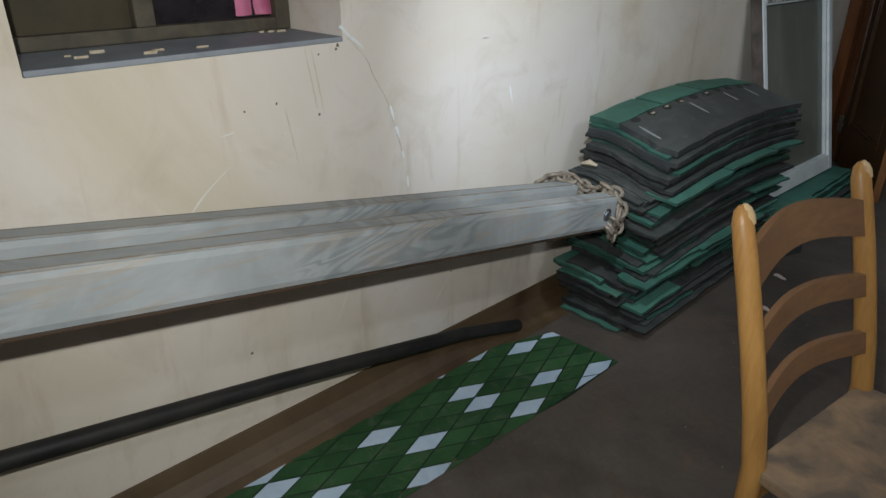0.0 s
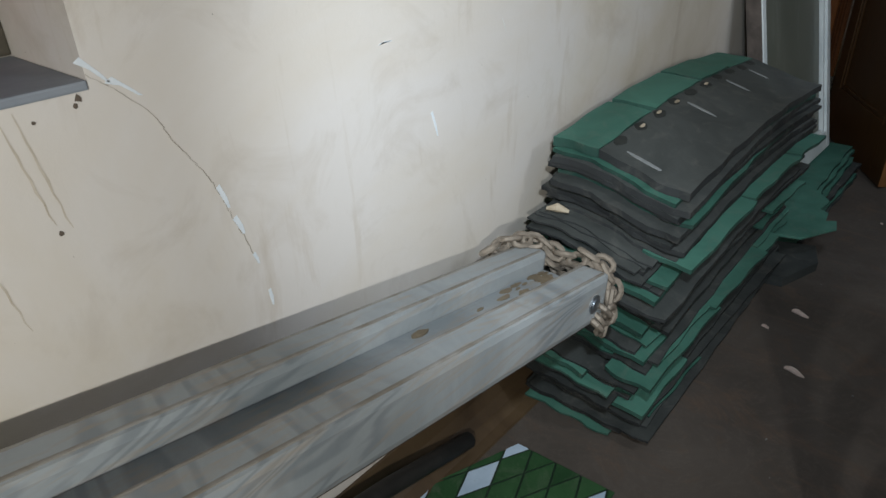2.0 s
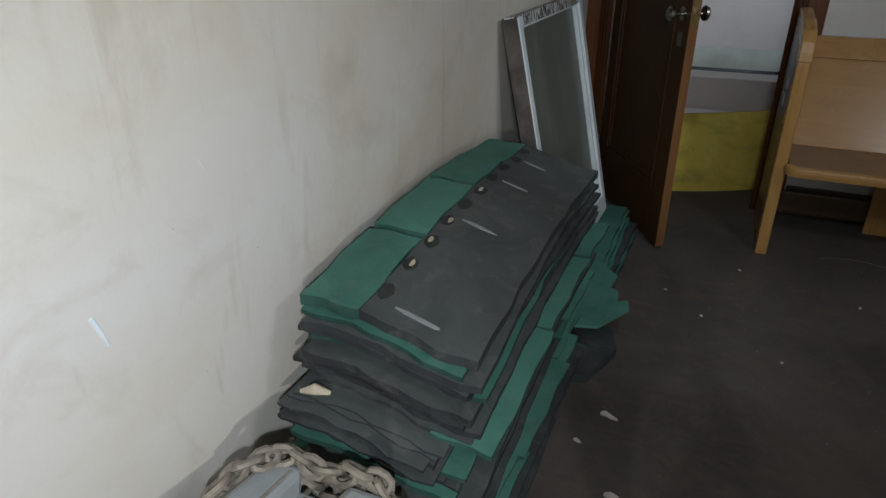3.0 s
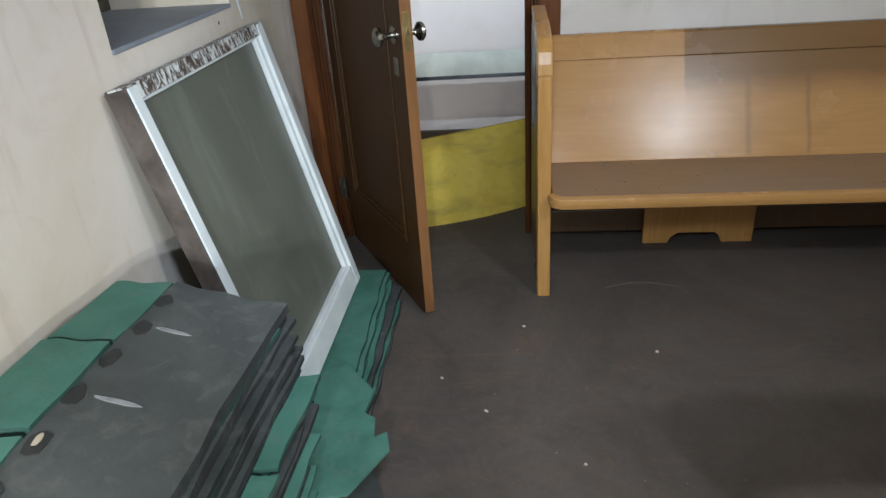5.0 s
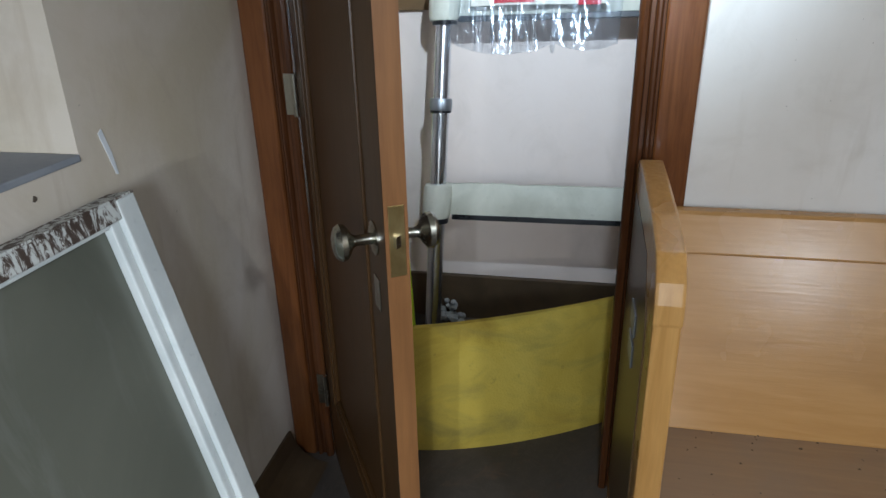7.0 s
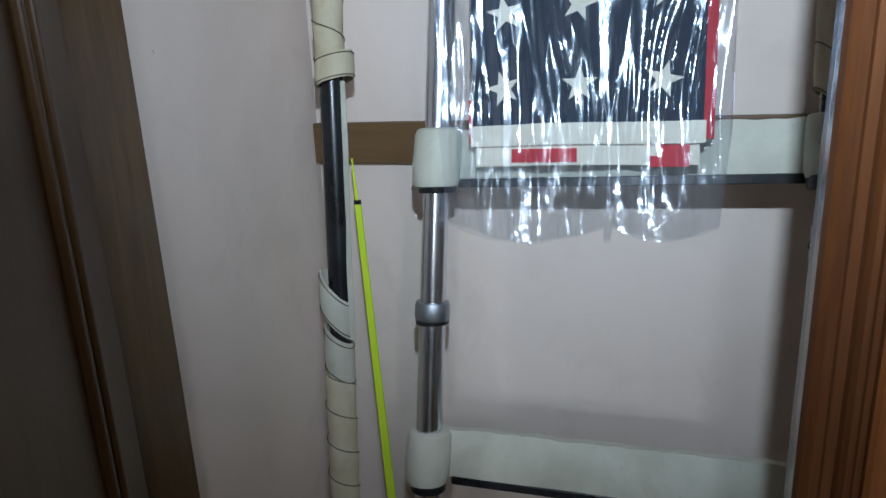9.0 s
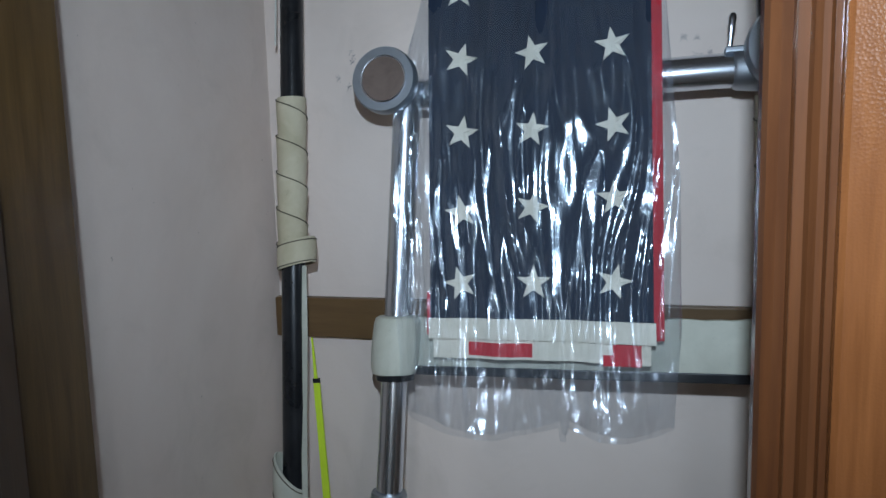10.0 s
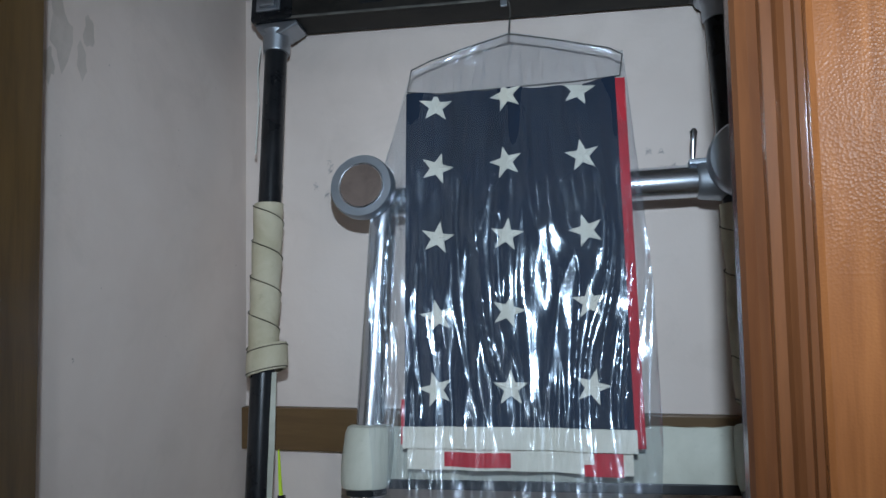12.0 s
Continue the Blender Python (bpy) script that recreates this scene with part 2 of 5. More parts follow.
_c = M_FOAM.mix(M_FOAM.ramp(_w, (0.47, 0.0), (0.72, 0.7)), _c, (0.30, 0.245, 0.07))
M_FOAM.colour(M_FOAM.mix(M_FOAM.ramp(_s, (0.68, 0.0), (0.78, 0.5)), _c, (0.25, 0.19, 0.05)))
M_FOAM.bump(M_FOAM.noise(160, 3), 0.6, 0.004)
M_FOAM = M_FOAM.m


def rubber(name, lo, hi):
    m = Mat(name, 0.75, 0, 0.3)
    n, f = m.noise(7, 6, 0.65, 0.7), m.noise(130, 3)
    k = m.math("ADD", m.math("MULTIPLY", n, 0.75), m.math("MULTIPLY", m.random(), 0.3))
    col = m.ramp(k, (0.35, lo), (0.75, hi))
    dust = m.noise(16, 6, 0.7, 1)
    col = m.mix(m.ramp(dust, (0.52, 0.0), (0.78, 0.34)), col, (0.20, 0.19, 0.165))
    m.colour(col).rough(n, 0.55, 0.9).bump(f, 0.35, 0.002)
    return m.m


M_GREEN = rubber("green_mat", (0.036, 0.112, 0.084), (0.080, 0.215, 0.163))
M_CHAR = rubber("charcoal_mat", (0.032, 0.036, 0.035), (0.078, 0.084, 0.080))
# mat edges: darker than the tops, the shade between layers painted in
M_GEDGE = rubber("green_mat_shaded_edge", (0.012, 0.040, 0.031), (0.036, 0.100, 0.077))
M_CEDGE = rubber("charcoal_mat_shaded_edge", (0.012, 0.013, 0.014), (0.038, 0.041, 0.042))
M_SPOT = plain("worn_through_spot", (0.012, 0.014, 0.012), (0.03, 0.032, 0.028), 40, 0.9)
M_CHIP = plain("pale_flake", (0.36, 0.29, 0.20), (0.52, 0.44, 0.33), 40, 0.8)
M_SCRAPE = plain("pale_scrape", (0.19, 0.20, 0.20), (0.27, 0.28, 0.28), 40, 0.8)


def painted_beam():
    m = Mat("flaking_grey_blue_paint_on_wood", 0.5, 0, 0.45)
    v = m.mapped((14, 1.4, 14))
    g0 = m.noise(1.0, 3, 0.45, 0.5, m.mapped((1.0, 2.2, 11.0), (0.17, 0, 0)))
    g = m.math("ADD", m.math("MULTIPLY", m.math("SINE", m.math("MULTIPLY", g0, 105.0)), 0.5), 0.5)
    n = m.noise(5, 6, 0.65, 0.8)
    col = m.ramp(n, (0.35, (0.235, 0.255, 0.262)), (0.65, (0.325, 0.342, 0.348)))
    worn = m.math("MULTIPLY", m.ramp(m.noise(2.6, 4), (0.46, 0.0), (0.56, 1.0)), m.ramp(g, (0.3, 0.0), (0.9, 0.38)))
    col = m.mix(worn, col, (0.085, 0.10, 0.115))
    rust = m.noise(3.4, 5, 0.65, 0.6, v)
    col = m.mix(m.ramp(rust, (0.50, 0.0), (0.66, 0.6)), col, (0.30, 0.245, 0.19))
    m.colour(col).rough(n, 0.45, 0.7).bump(m.math("ADD", m.math("MULTIPLY", g, 0.5), m.noise(40, 4)), 0.10, 0.0015)
    return m.m


M_BEAM = painted_beam()
M_BEAMU = wood("beam_shade_brown", (0.03, 0.018, 0.010), (0.07, 0.04, 0.022), "Y", 0.7)
M_DISCF = plain("brown_disc_face", (0.10, 0.068, 0.055), (0.15, 0.105, 0.085), 14, 0.6, 0, 0.2)
M_WORNB = plain("worn_black_edge", (0.06, 0.055, 0.05), (0.13, 0.12, 0.105), 22, 0.6, 0, 0.3)
M_DIRT = plain("rusty_dirt", (0.16, 0.12, 0.075), (0.26, 0.20, 0.13), 25, 0.9, 0, 0.5)
M_WORN = plain("worn_brown_grey_edge", (0.17, 0.145, 0.115), (0.27, 0.255, 0.235), 16, 0.8, 0, 0.4)
M_CHAIN = plain("rusty_chain", (0.17, 0.14, 0.11), (0.30, 0.25, 0.20), 40, 0.65, 0.3, 0.5)
M_PIPE = plain("black_pipe", (0.010, 0.010, 0.010), (0.026, 0.024, 0.022), 10, 0.55, 0, 0.2, 0.3)
M_SASHW = plain("white_sash_paint", (0.58, 0.62, 0.62), (0.70, 0.73, 0.72), 8, 0.45, 0, 0.25)
M_SASHB = plain("weathered_sash_edge", (0.045, 0.034, 0.028), (0.12, 0.095, 0.08), 12, 0.7, 0, 0.4)


def chipped():
    m = Mat("chipped_white_over_brown", 0.6, 0, 0.4)
    n = m.noise(1.0, 8, 0.75, 1.2, m.mapped((34, 44, 12)))
    col = m.ramp(n, (0.47, (0.07, 0.05, 0.04)), (0.5, (0.2, 0.17, 0.15)), (0.52, (0.6, 0.62, 0.6)))
    m.colour(col).bump(n, 0.4, 0.002)
    return m.m


def dusty_glass():
    m = Mat("dusty_grey_glass", 0.32, 0, 0.5)
    n = m.noise(2.2, 6, 0.6, 0.7)
    col = m.ramp(n, (0.3, (0.098, 0.104, 0.083)), (0.7, (0.150, 0.155, 0.124)))
    run = m.noise(1.5, 5, 0.65, 0.5, m.mapped((10, 10, 1.2)))
    col = m.mix(m.ramp(run, (0.55, 0.0), (0.75, 0.4)), col, (0.24, 0.25, 0.225))
    spot = m.noise(26, 2)
    col = m.mix(m.ramp(spot, (0.76, 0.0), (0.79, 0.8)), col, (0.04, 0.04, 0.035))
    m.colour(col).rough(n, 0.22, 0.5)
    return m.m


M_CHIPPED, M_PANE = chipped(), dusty_glass()
M_DARKG = plain("dark_window_glass", (0.012, 0.010, 0.013), (0.03, 0.024, 0.03), 6, 0.08, 0, 0.02)
M_BOARD = plain("brown_boarded_pane", (0.035, 0.027, 0.012), (0.065, 0.05, 0.025), 6, 0.7)
M_PINK = plain("pink_plastic", (0.42, 0.09, 0.19), (0.62, 0.19, 0.32), 10, 0.3)
M_WFRAME = plain("dirty_window_frame", (0.05, 0.042, 0.03), (0.10, 0.085, 0.06), 14, 0.75, 0, 0.4)
M_DIAG = rubber("green_lino", (0.014, 0.054, 0.018), (0.038, 0.108, 0.040))
M_DIAL = plain("pale_blue_lino", (0.38, 0.50, 0.63), (0.50, 0.61, 0.74), 9, 0.42)
M_DIAB = plain("dark_lino_joint", (0.008, 0.022, 0.012), (0.014, 0.032, 0.018), 9, 0.5)
M_NAVY = plain("navy_cotton", (0.002, 0.009, 0.024), (0.004, 0.014, 0.036), 14, 0.85, 0, 0.35, fine=320)
M_STAR = plain("cream_cotton", (0.66, 0.62, 0.52), (0.75, 0.71, 0.62), 14, 0.85, 0, 0.3, fine=320)
M_RED = plain("red_cotton", (0.42, 0.018, 0.03), (0.55, 0.03, 0.045), 14, 0.8, 0, 0.3, fine=320)
M_BLUE = plain("blue_plastic", (0.10, 0.22, 0.36), (0.16, 0.30, 0.45), 10, 0.4)
M_PAPER = plain("torn_paper", (0.55, 0.42, 0.36), (0.68, 0.56, 0.5), 60, 0.8)
M_CABLE = plain("white_cable", (0.6, 0.58, 0.52), (0.7, 0.68, 0.62), 30, 0.6)
M_FLUFF = plain("grey_lint", (0.3, 0.3, 0.28), (0.45, 0.45, 0.43), 60, 0.95)


def clear_bag():
    m = Mat("clear_plastic_film")
    n, l = m.n, m.l
    clear, gloss, mix = n.new("ShaderNodeBsdfTransparent"), n.new("ShaderNodeBsdfGlossy"), n.new("ShaderNodeMixShader")
    clear.inputs[0].default_value = (0.94, 0.95, 0.96, 1)
    gloss.inputs["Roughness"].default_value = 0.16
    gloss.inputs["Color"].default_value = (0.76, 0.88, 1.0, 1)
    fres = n.new("ShaderNodeFresnel")
    fres.inputs[0].default_value = 1.5
    bump = n.new("ShaderNodeBump")
    bump.inputs["Strength"].default_value, bump.inputs["Distance"].default_value = 0.22, 0.006
    h = m.math("ADD", m.noise(2.6, 4, 0.6, 1.5, m.mapped((13, 13, 2.4))), m.math("MULTIPLY", m.noise(26, 4, 0.6, 1.2), 0.35))
    l.new(h, bump.inputs["Height"])
    l.new(bump.outputs[0], gloss.inputs["Normal"])
    l.new(bump.outputs[0], fres.inputs["Normal"])
    k = m.math("MINIMUM", m.math("ADD", m.math("MULTIPLY", fres.outputs[0], 0.9), 0.10), 0.30)
    l.new(k, mix.inputs[0])
    haze, film_mix = n.new("ShaderNodeBsdfDiffuse"), n.new("ShaderNodeMixShader")
    haze.inputs[0].default_value = (0.70, 0.82, 0.98, 1)
    film_mix.inputs[0].default_value = 0.022
    l.new(clear.outputs[0], film_mix.inputs[1])
    l.new(haze.outputs[0], film_mix.inputs[2])
    l.new(film_mix.outputs[0], mix.inputs[1])
    l.new(gloss.outputs[0], mix.inputs[2])
    l.new(mix.outputs[0], n["Material Output"].inputs["Surface"])
    return m.m


M_BAG = clear_bag()

# ---- builders ----


def thing(name, base, label, category, group="", kind=""):
    ob = new(name)
    ob.location = base
    ob.empty_display_size = 0.05
    return tagged(ob, label, category, group, kind)


def mesh_object(name, bm, material, smooth=False):
    me = bpy.data.meshes.new(name)
    bmesh.ops.recalc_face_normals(bm, faces=bm.faces)
    bm.to_mesh(me)
    bm.free()
    for m in material if isinstance(material, (list, tuple)) else [material]:
        me.materials.append(m)
    if smooth:
        me.shade_smooth()
        me.set_sharp_from_angle(angle=radians(38))
    return new(name, me)


def part(name, bm, material, parent, label="", smooth=False):
    ob = mesh_object(name, bm, material, smooth)
    ob.parent = parent
    if parent.type == "EMPTY":
        ob.matrix_parent_inverse = Matrix.Translation(-Vector(parent.location))
    return tagged(ob, label)


def single(name, bm, material, label, category, group="", kind="", smooth=False):
    return tagged(mesh_object(name, bm, material, smooth), label, category, group, kind)


def box(x0, x1, y0, y1, z0, z1, bevel=0.0, m=None, bm=None, seg=2):
    b = bmesh.new()
    v = [b.verts.new(p) for p in ((x0, y0, z0), (x1, y0, z0), (x1, y1, z0), (x0, y1, z0), (x0, y0, z1), (x1, y0, z1), (x1, y1, z1), (x0, y1, z1))]
    for f in ((3, 2, 1, 0), (4, 5, 6, 7), (0, 1, 5, 4), (1, 2, 6, 5), (2, 3, 7, 6), (3, 0, 4, 7)):
        b.faces.new([v[i] for i in f])
    if bevel:
        bmesh.ops.bevel(b, geom=list(b.edges), offset=bevel, segments=seg, affect="EDGES", profile=0.6)
    if m is not None:
        b.transform(m)
    return joined(bm, b)


def joined(bm, b):
    if bm is None:
        return b
    me = bpy.data.meshes.new("tmp")
    b.to_mesh(me)
    b.free()
    bm.from_mesh(me)
    bpy.data.meshes.remove(me)
    return bm


def prism(outline, axis, a, b_, bevel=0.0, m=None, bm=None):
    """A flat outline (2D points) drawn out along an axis from a to b_."""
    b = bmesh.new()

    def at(p, k):
        return {"x": (k, p[0], p[1]), "y": (p[0], k, p[1]), "z": (p[0], p[1], k)}[axis]
    lo, hi = [b.verts.new(at(p, a)) for p in outline], [b.verts.new(at(p, b_)) for p in outline]
    b.faces.new(lo)
    b.faces.new(hi[::-1])
    n = len(outline)
    for i in range(n):
        b.faces.new((lo[i], hi[i], hi[(i + 1) % n], lo[(i + 1) % n]))
    bmesh.ops.recalc_face_normals(b, faces=b.faces)
    if bevel:
        sharp = [e for e in b.edges if e.calc_face_angle(0) > 0.5]
        bmesh.ops.bevel(b, geom=sharp, offset=bevel, segments=2, affect="EDGES", profile=0.6)
    if m is not None:
        b.transform(m)
    return joined(bm, b)


def tube(points, radius, sides=14, bm=None, closed=False, m=None):
    """A round bar through points; radius is one number or one for each point."""
    b = bmesh.new()
    pts = [Vector(p) for p in points]
    n = len(pts)
    rs = radius if isinstance(radius, (list, tuple)) else [radius] * n
    rings = []
    ref = None
    for i, p in enumerate(pts):
        if closed:
            d = (pts[(i + 1) % n] - pts[i - 1]).normalized()
        else:
            d = (pts[min(i + 1, n - 1)] - pts[max(i - 1, 0)]).normalized()
        if ref is None:
            ref = d.orthogonal().normalized()
        ref = (ref - d * ref.dot(d)).normalized()
        s = d.cross(ref)
        rings.append([b.verts.new(p + (ref * math.cos(2 * math.pi * k / sides) + s * math.sin(2 * math.pi * k / sides)) * rs[i]) for k in range(sides)])
    for i in range(n if closed else n - 1):
        r0, r1 = rings[i], rings[(i + 1) % n]
        for k in range(sides):
            b.faces.new((r0[k], r0[(k + 1) % sides], r1[(k + 1) % sides], r1[k]))
    if not closed:
        b.faces.new(rings[0][::-1])
        b.faces.new(rings[-1])
    if m is not None:
        b.transform(m)
    return joined(bm, b)


def turned(profile, centre, axis, sides=24, bm=None):
    """A turned solid: (distance along axis, radius) pairs."""
    c, a = Vector(centre), Vector(axis).normalized()
    return tube([c + a * d for d, _ in profile], [max(r, 0.0004) for _, r in profile], sides, bm)


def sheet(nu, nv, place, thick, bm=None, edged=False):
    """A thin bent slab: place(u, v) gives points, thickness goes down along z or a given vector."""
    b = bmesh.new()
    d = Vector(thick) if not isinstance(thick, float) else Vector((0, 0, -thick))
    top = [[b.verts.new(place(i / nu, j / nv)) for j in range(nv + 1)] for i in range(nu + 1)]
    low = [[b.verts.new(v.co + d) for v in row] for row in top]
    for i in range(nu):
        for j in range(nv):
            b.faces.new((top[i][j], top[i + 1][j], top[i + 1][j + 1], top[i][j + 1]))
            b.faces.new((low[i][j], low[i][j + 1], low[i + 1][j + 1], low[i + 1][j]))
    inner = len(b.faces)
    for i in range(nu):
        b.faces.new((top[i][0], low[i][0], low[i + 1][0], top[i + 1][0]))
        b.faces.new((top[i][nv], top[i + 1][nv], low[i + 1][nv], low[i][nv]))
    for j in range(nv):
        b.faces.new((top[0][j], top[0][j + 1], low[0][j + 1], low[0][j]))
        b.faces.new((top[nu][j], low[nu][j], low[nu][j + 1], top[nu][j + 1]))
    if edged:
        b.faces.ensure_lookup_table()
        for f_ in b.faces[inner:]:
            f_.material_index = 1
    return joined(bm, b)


# ---- structure ----
ROOM_X, ROOM_Y, TOP = 3.6, -5.6, 2.6
single("floor", box(-0.5, ROOM_X, ROOM_Y - 0.1, 1.1, -0.1, 0.0), M_FLOOR, "worn dark brown painted floor with scuffs and grit", "floor", kind="structure")
single("ceiling", box(-0.5, ROOM_X + 0.1, ROOM_Y - 0.1, 1.1, TOP, TOP + 0.1), M_CEIL, "plain off-white painted ceiling", "ceiling", kind="structure")

# doorway: jamb faces, head height, depth of the reveal
JX0, JX1, HEAD, DEEP = 0.121, 0.916, 2.11, 0.150
# outer wall with two deep window recesses: y range, sill height, recess depth
WINDOWS = ((-4.201, -3.530, 1.039, 0.22), (-1.276, -0.592, 1.080, 0.37))
wall_w = bmesh.new()
edge = ROOM_Y - 0.1
for y0, y1, zs, deep in WINDOWS:
    box(-0.5, 0, edge, y0, 0, TOP, bm=wall_w)
    box(-0.5, 0, y0, y1, 0, zs - 0.012, bm=wall_w)
    box(-0.5, 0, y0, y1, 1.95, TOP, bm=wall_w)
    box(-0.5, -deep - 0.06, y0, y1, zs - 0.012, 1.95, bm=wall_w)
    edge = y1
box(-0.5, 0, edge, DEEP + 0.001, 0, TOP, bm=wall_w)
wall_west = single("wall_west", wall_w, M_WALL, "cream plaster wall with cracks, stains and scuffs", "wall", kind="structure")

wn = box(-0.0, JX0 - 0.022, 0.02, DEEP, 0, TOP)
box(JX1 + 0.022, ROOM_X, 0.02, DEEP, 0, TOP, bm=wn)
box(JX0 - 0.022, JX1 + 0.022, 0.02, DEEP, HEAD + 0.022, TOP, bm=wn)
single("wall_north", wn, M_WALL_W, "white plaster wall with faint grey stains", "wall", kind="structure")
single("wall_east", box(ROOM_X, ROOM_X + 0.1, ROOM_Y, 1.1, 0, TOP), M_WALL, "plain cream plaster wall", "wall", kind="structure")
single("wall_south", box(0, ROOM_X, ROOM_Y - 0.1, ROOM_Y, 0, TOP), M_WALL, "plain cream plaster wall", "wall", kind="structure")
# closet
BACK, SIDE = 0.920, -0.020
single("closet_wall_back", box(-0.1, 1.3, BACK, BACK + 0.08, 0, TOP), M_CLOSET, "pinkish plaster back wall of the closet", "wall", kind="structure")
single("closet_wall_left", box(-0.5, SIDE, DEEP + 0.002, BACK, 0, TOP), M_CLOSET, "greyish plaster side wall of the closet with flaked patch", "wall", kind="structure")
single("closet_wall_right", box(1.22, 1.32, DEEP + 0.001, BACK, 0, TOP), M_CLOSET, "pinkish plaster side wall of the closet", "wall", kind="structure")
single("wall_rail", box(SIDE, 1.22, BACK - 0.024, BACK, 1.199, 1.295, 0.003), M_RAIL, "brown wooden rail along the closet wall", "rail", kind="structure")
single("closet_skirting", box(SIDE, 1.22, BACK - 0.022, BACK, 0.0, 0.190, 0.003), M_COVE, "dark brown board at the foot of the closet wall", "baseboard", kind="structure")

# coved base along the outer wall, plain base along the door wall
cove = [(0.0, 0.0), (0.0, 0.098), (0.008, 0.1)]
cove += [(0.112 - 0.1 * math.cos(a), 0.1 - 0.1 * math.sin(a)) for a in [radians(k) for k in (8, 25, 42, 58, 74, 88)]] + [(0.116, 0.0)]
b = bmesh.new()
ys = (ROOM_Y, -0.03)
rows = [[b.verts.new((p[0], y, p[1])) for p in cove] for y in ys]
for i in range(len(cove)):
    j = (i + 1) % len(cove)
    b.faces.new((rows[0][i], rows[1][i], rows[1][j], rows[0][j]))
b.faces.new(rows[0])
b.faces.new(rows[1][::-1])
single("baseboard", b, M_COVE, "dark brown coved base at the foot of the wall", "baseboard", kind="structure")
single("baseboard", box(1.03, ROOM_X, 0.0, 0.02, 0, 0.14, 0.004), M_COVE, "dark brown base board behind the pew", "baseboard", kind="structure")

# windows
for k, (y0, y1, zs, deep) in enumerate(WINDOWS):
    win = thing("window_%d" % (k + 1), (-deep, (y0 + y1) / 2, zs), "dark dirty window in a deep plaster recess", "window", kind="structure")
    part("window_sill", box(-deep, 0.004, y0 + 0.001, y1 - 0.001, zs - 0.012, zs, 0.003), M_SILL, win, "chipped grey-blue painted sill")
    x0, x1 = -deep - 0.055, -deep
    ym = y0 + (y1 - y0) * 0.46
    for n_, (a, c, lo, hi) in enumerate(((y0, y0 + 0.04, zs, 1.95), (y1 - 0.04, y1, zs, 1.95), (ym - 0.022, ym + 0.022, zs + 0.03, 1.91), (y0 + 0.04, y1 - 0.04, zs, zs + 0.03), (y0 + 0.04, y1 - 0.04, 1.91, 1.95))):
        part("window_frame", box(x0, x1, a, c, lo, hi, 0.004), M_WFRAME, win)
    part("pane", box(x0 + 0.02, x0 + 0.026, y0 + 0.04, ym - 0.022, zs + 0.03, 1.91), M_BOARD, win, "brown boarded pane")
    part("pane", box(x0 + 0.02, x0 + 0.026, ym + 0.022, y1 - 0.04, zs + 0.03, 1.91), M_DARKG, win, "near-black glass pane")
y0, y1, zs, deep = WINDOWS[0]


def drape(u, v):
    y = -3.665 + 0.095 * u
    return (-deep - 0.024 + 0.006 * math.sin(9 * u + 3 * v), y, zs + 0.036 + 0.5 * v)


# pink sheet added where the dark pane shows a pink reflection
single("pink_sheet", sheet(10, 8, drape, (-0.003, 0, 0)), M_PINK, "pink sheet added for a pink reflection in the window pane", "sheet", smooth=True)
b = bmesh.new()
for k in range(9):
    cy, cx = random.uniform(-4.1, -3.6), random.uniform(-0.2, -0.03)
    if k < 3:
        cy, cx = -3.64 + 0.02 * k, -0.19 + 0.008 * k
    box(cx, cx + random.uniform(0.002, 0.006), cy, cy + random.uniform(0.006, 0.03), zs, zs + random.uniform(0.002, 0.006), m=None, bm=b)
tagged(mesh_object("splinters", b, M_CHIP), "pale wood splinters and flakes on the sill", "debris", kind="stuff")

# scratches, runs and knocks on the outer wall
M_SCR = plain("pale_scratch", (0.66, 0.63, 0.58), (0.74, 0.71, 0.67), 40, 0.85)
M_RUN = plain("brown_water_run", (0.50, 0.42, 0.325), (0.60, 0.53, 0.44), 30, 0.8)
M_KNOCK = plain("dark_knock", (0.10, 0.075, 0.055), (0.17, 0.13, 0.10), 40, 0.9)


def stroke(points, width, material, name, label):
    """A thin line drawn on the outer wall through (y, z) points."""
    b = bmesh.new()
    n_ = len(points)
    lo, hi = [], []
    for k, (y, z) in enumerate(points):
        a, c = points[max(k - 1, 0)], points[min(k + 1, n_ - 1)]
        d = Vector((c[0] - a[0], c[1] - a[1])).normalized()
        w_ = width * (0.25 + 0.75 * math.sin(math.pi * (k + 0.5) / n_)) * random.uniform(0.7, 1.2) / 2
        lo.append(b.verts.new((0.0006, y - d.y * w_, z + d.x * w_)))
        hi.append(b.verts.new((0.0006, y + d.y * w_, z - d.x * w_)))
    for k in range(n_ - 1):
        b.faces.new((lo[k], lo[k + 1], hi[k + 1], hi[k]))
    part(name, b, material, wall_west, label)


for y, z, dy, dz, bow in ((-3.98, 0.66, 0.13, 0.13, -0.02), (-3.45, 0.22, 0.16, 0.16, 0.01), (-3.30, 0.14, 0.14, 0.17, 0.0), (-3.6, 0.30, 0.05, 0.14, 0.01), (-3.86, 0.86, 0.03, 0.004, 0.0), (-2.70, 0.98, 0.015, -0.03, 0.0), (-2.2, 1.05, 0.01, -0.02, 0.0)):
    stroke([(y + dy * k / 8 + bow * math.sin(math.pi * k / 8), z + dz * k / 8) for k in range(9)], 0.004, M_SCR, "scratch", "pale scratch in the paint")
for y, z0, z1 in ((-3.635, 1.02, 0.88), (-3.618, 1.02, 0.87), (-3.70, 0.90, 0.76)):
    stroke([(y + 0.0012 * math.sin(3.0 * k) + 0.0025 * k, z0 + (z1 - z0) * k / 9) for k in range(10)], 0.0032, M_RUN, "run", "brownish water run down the plaster")
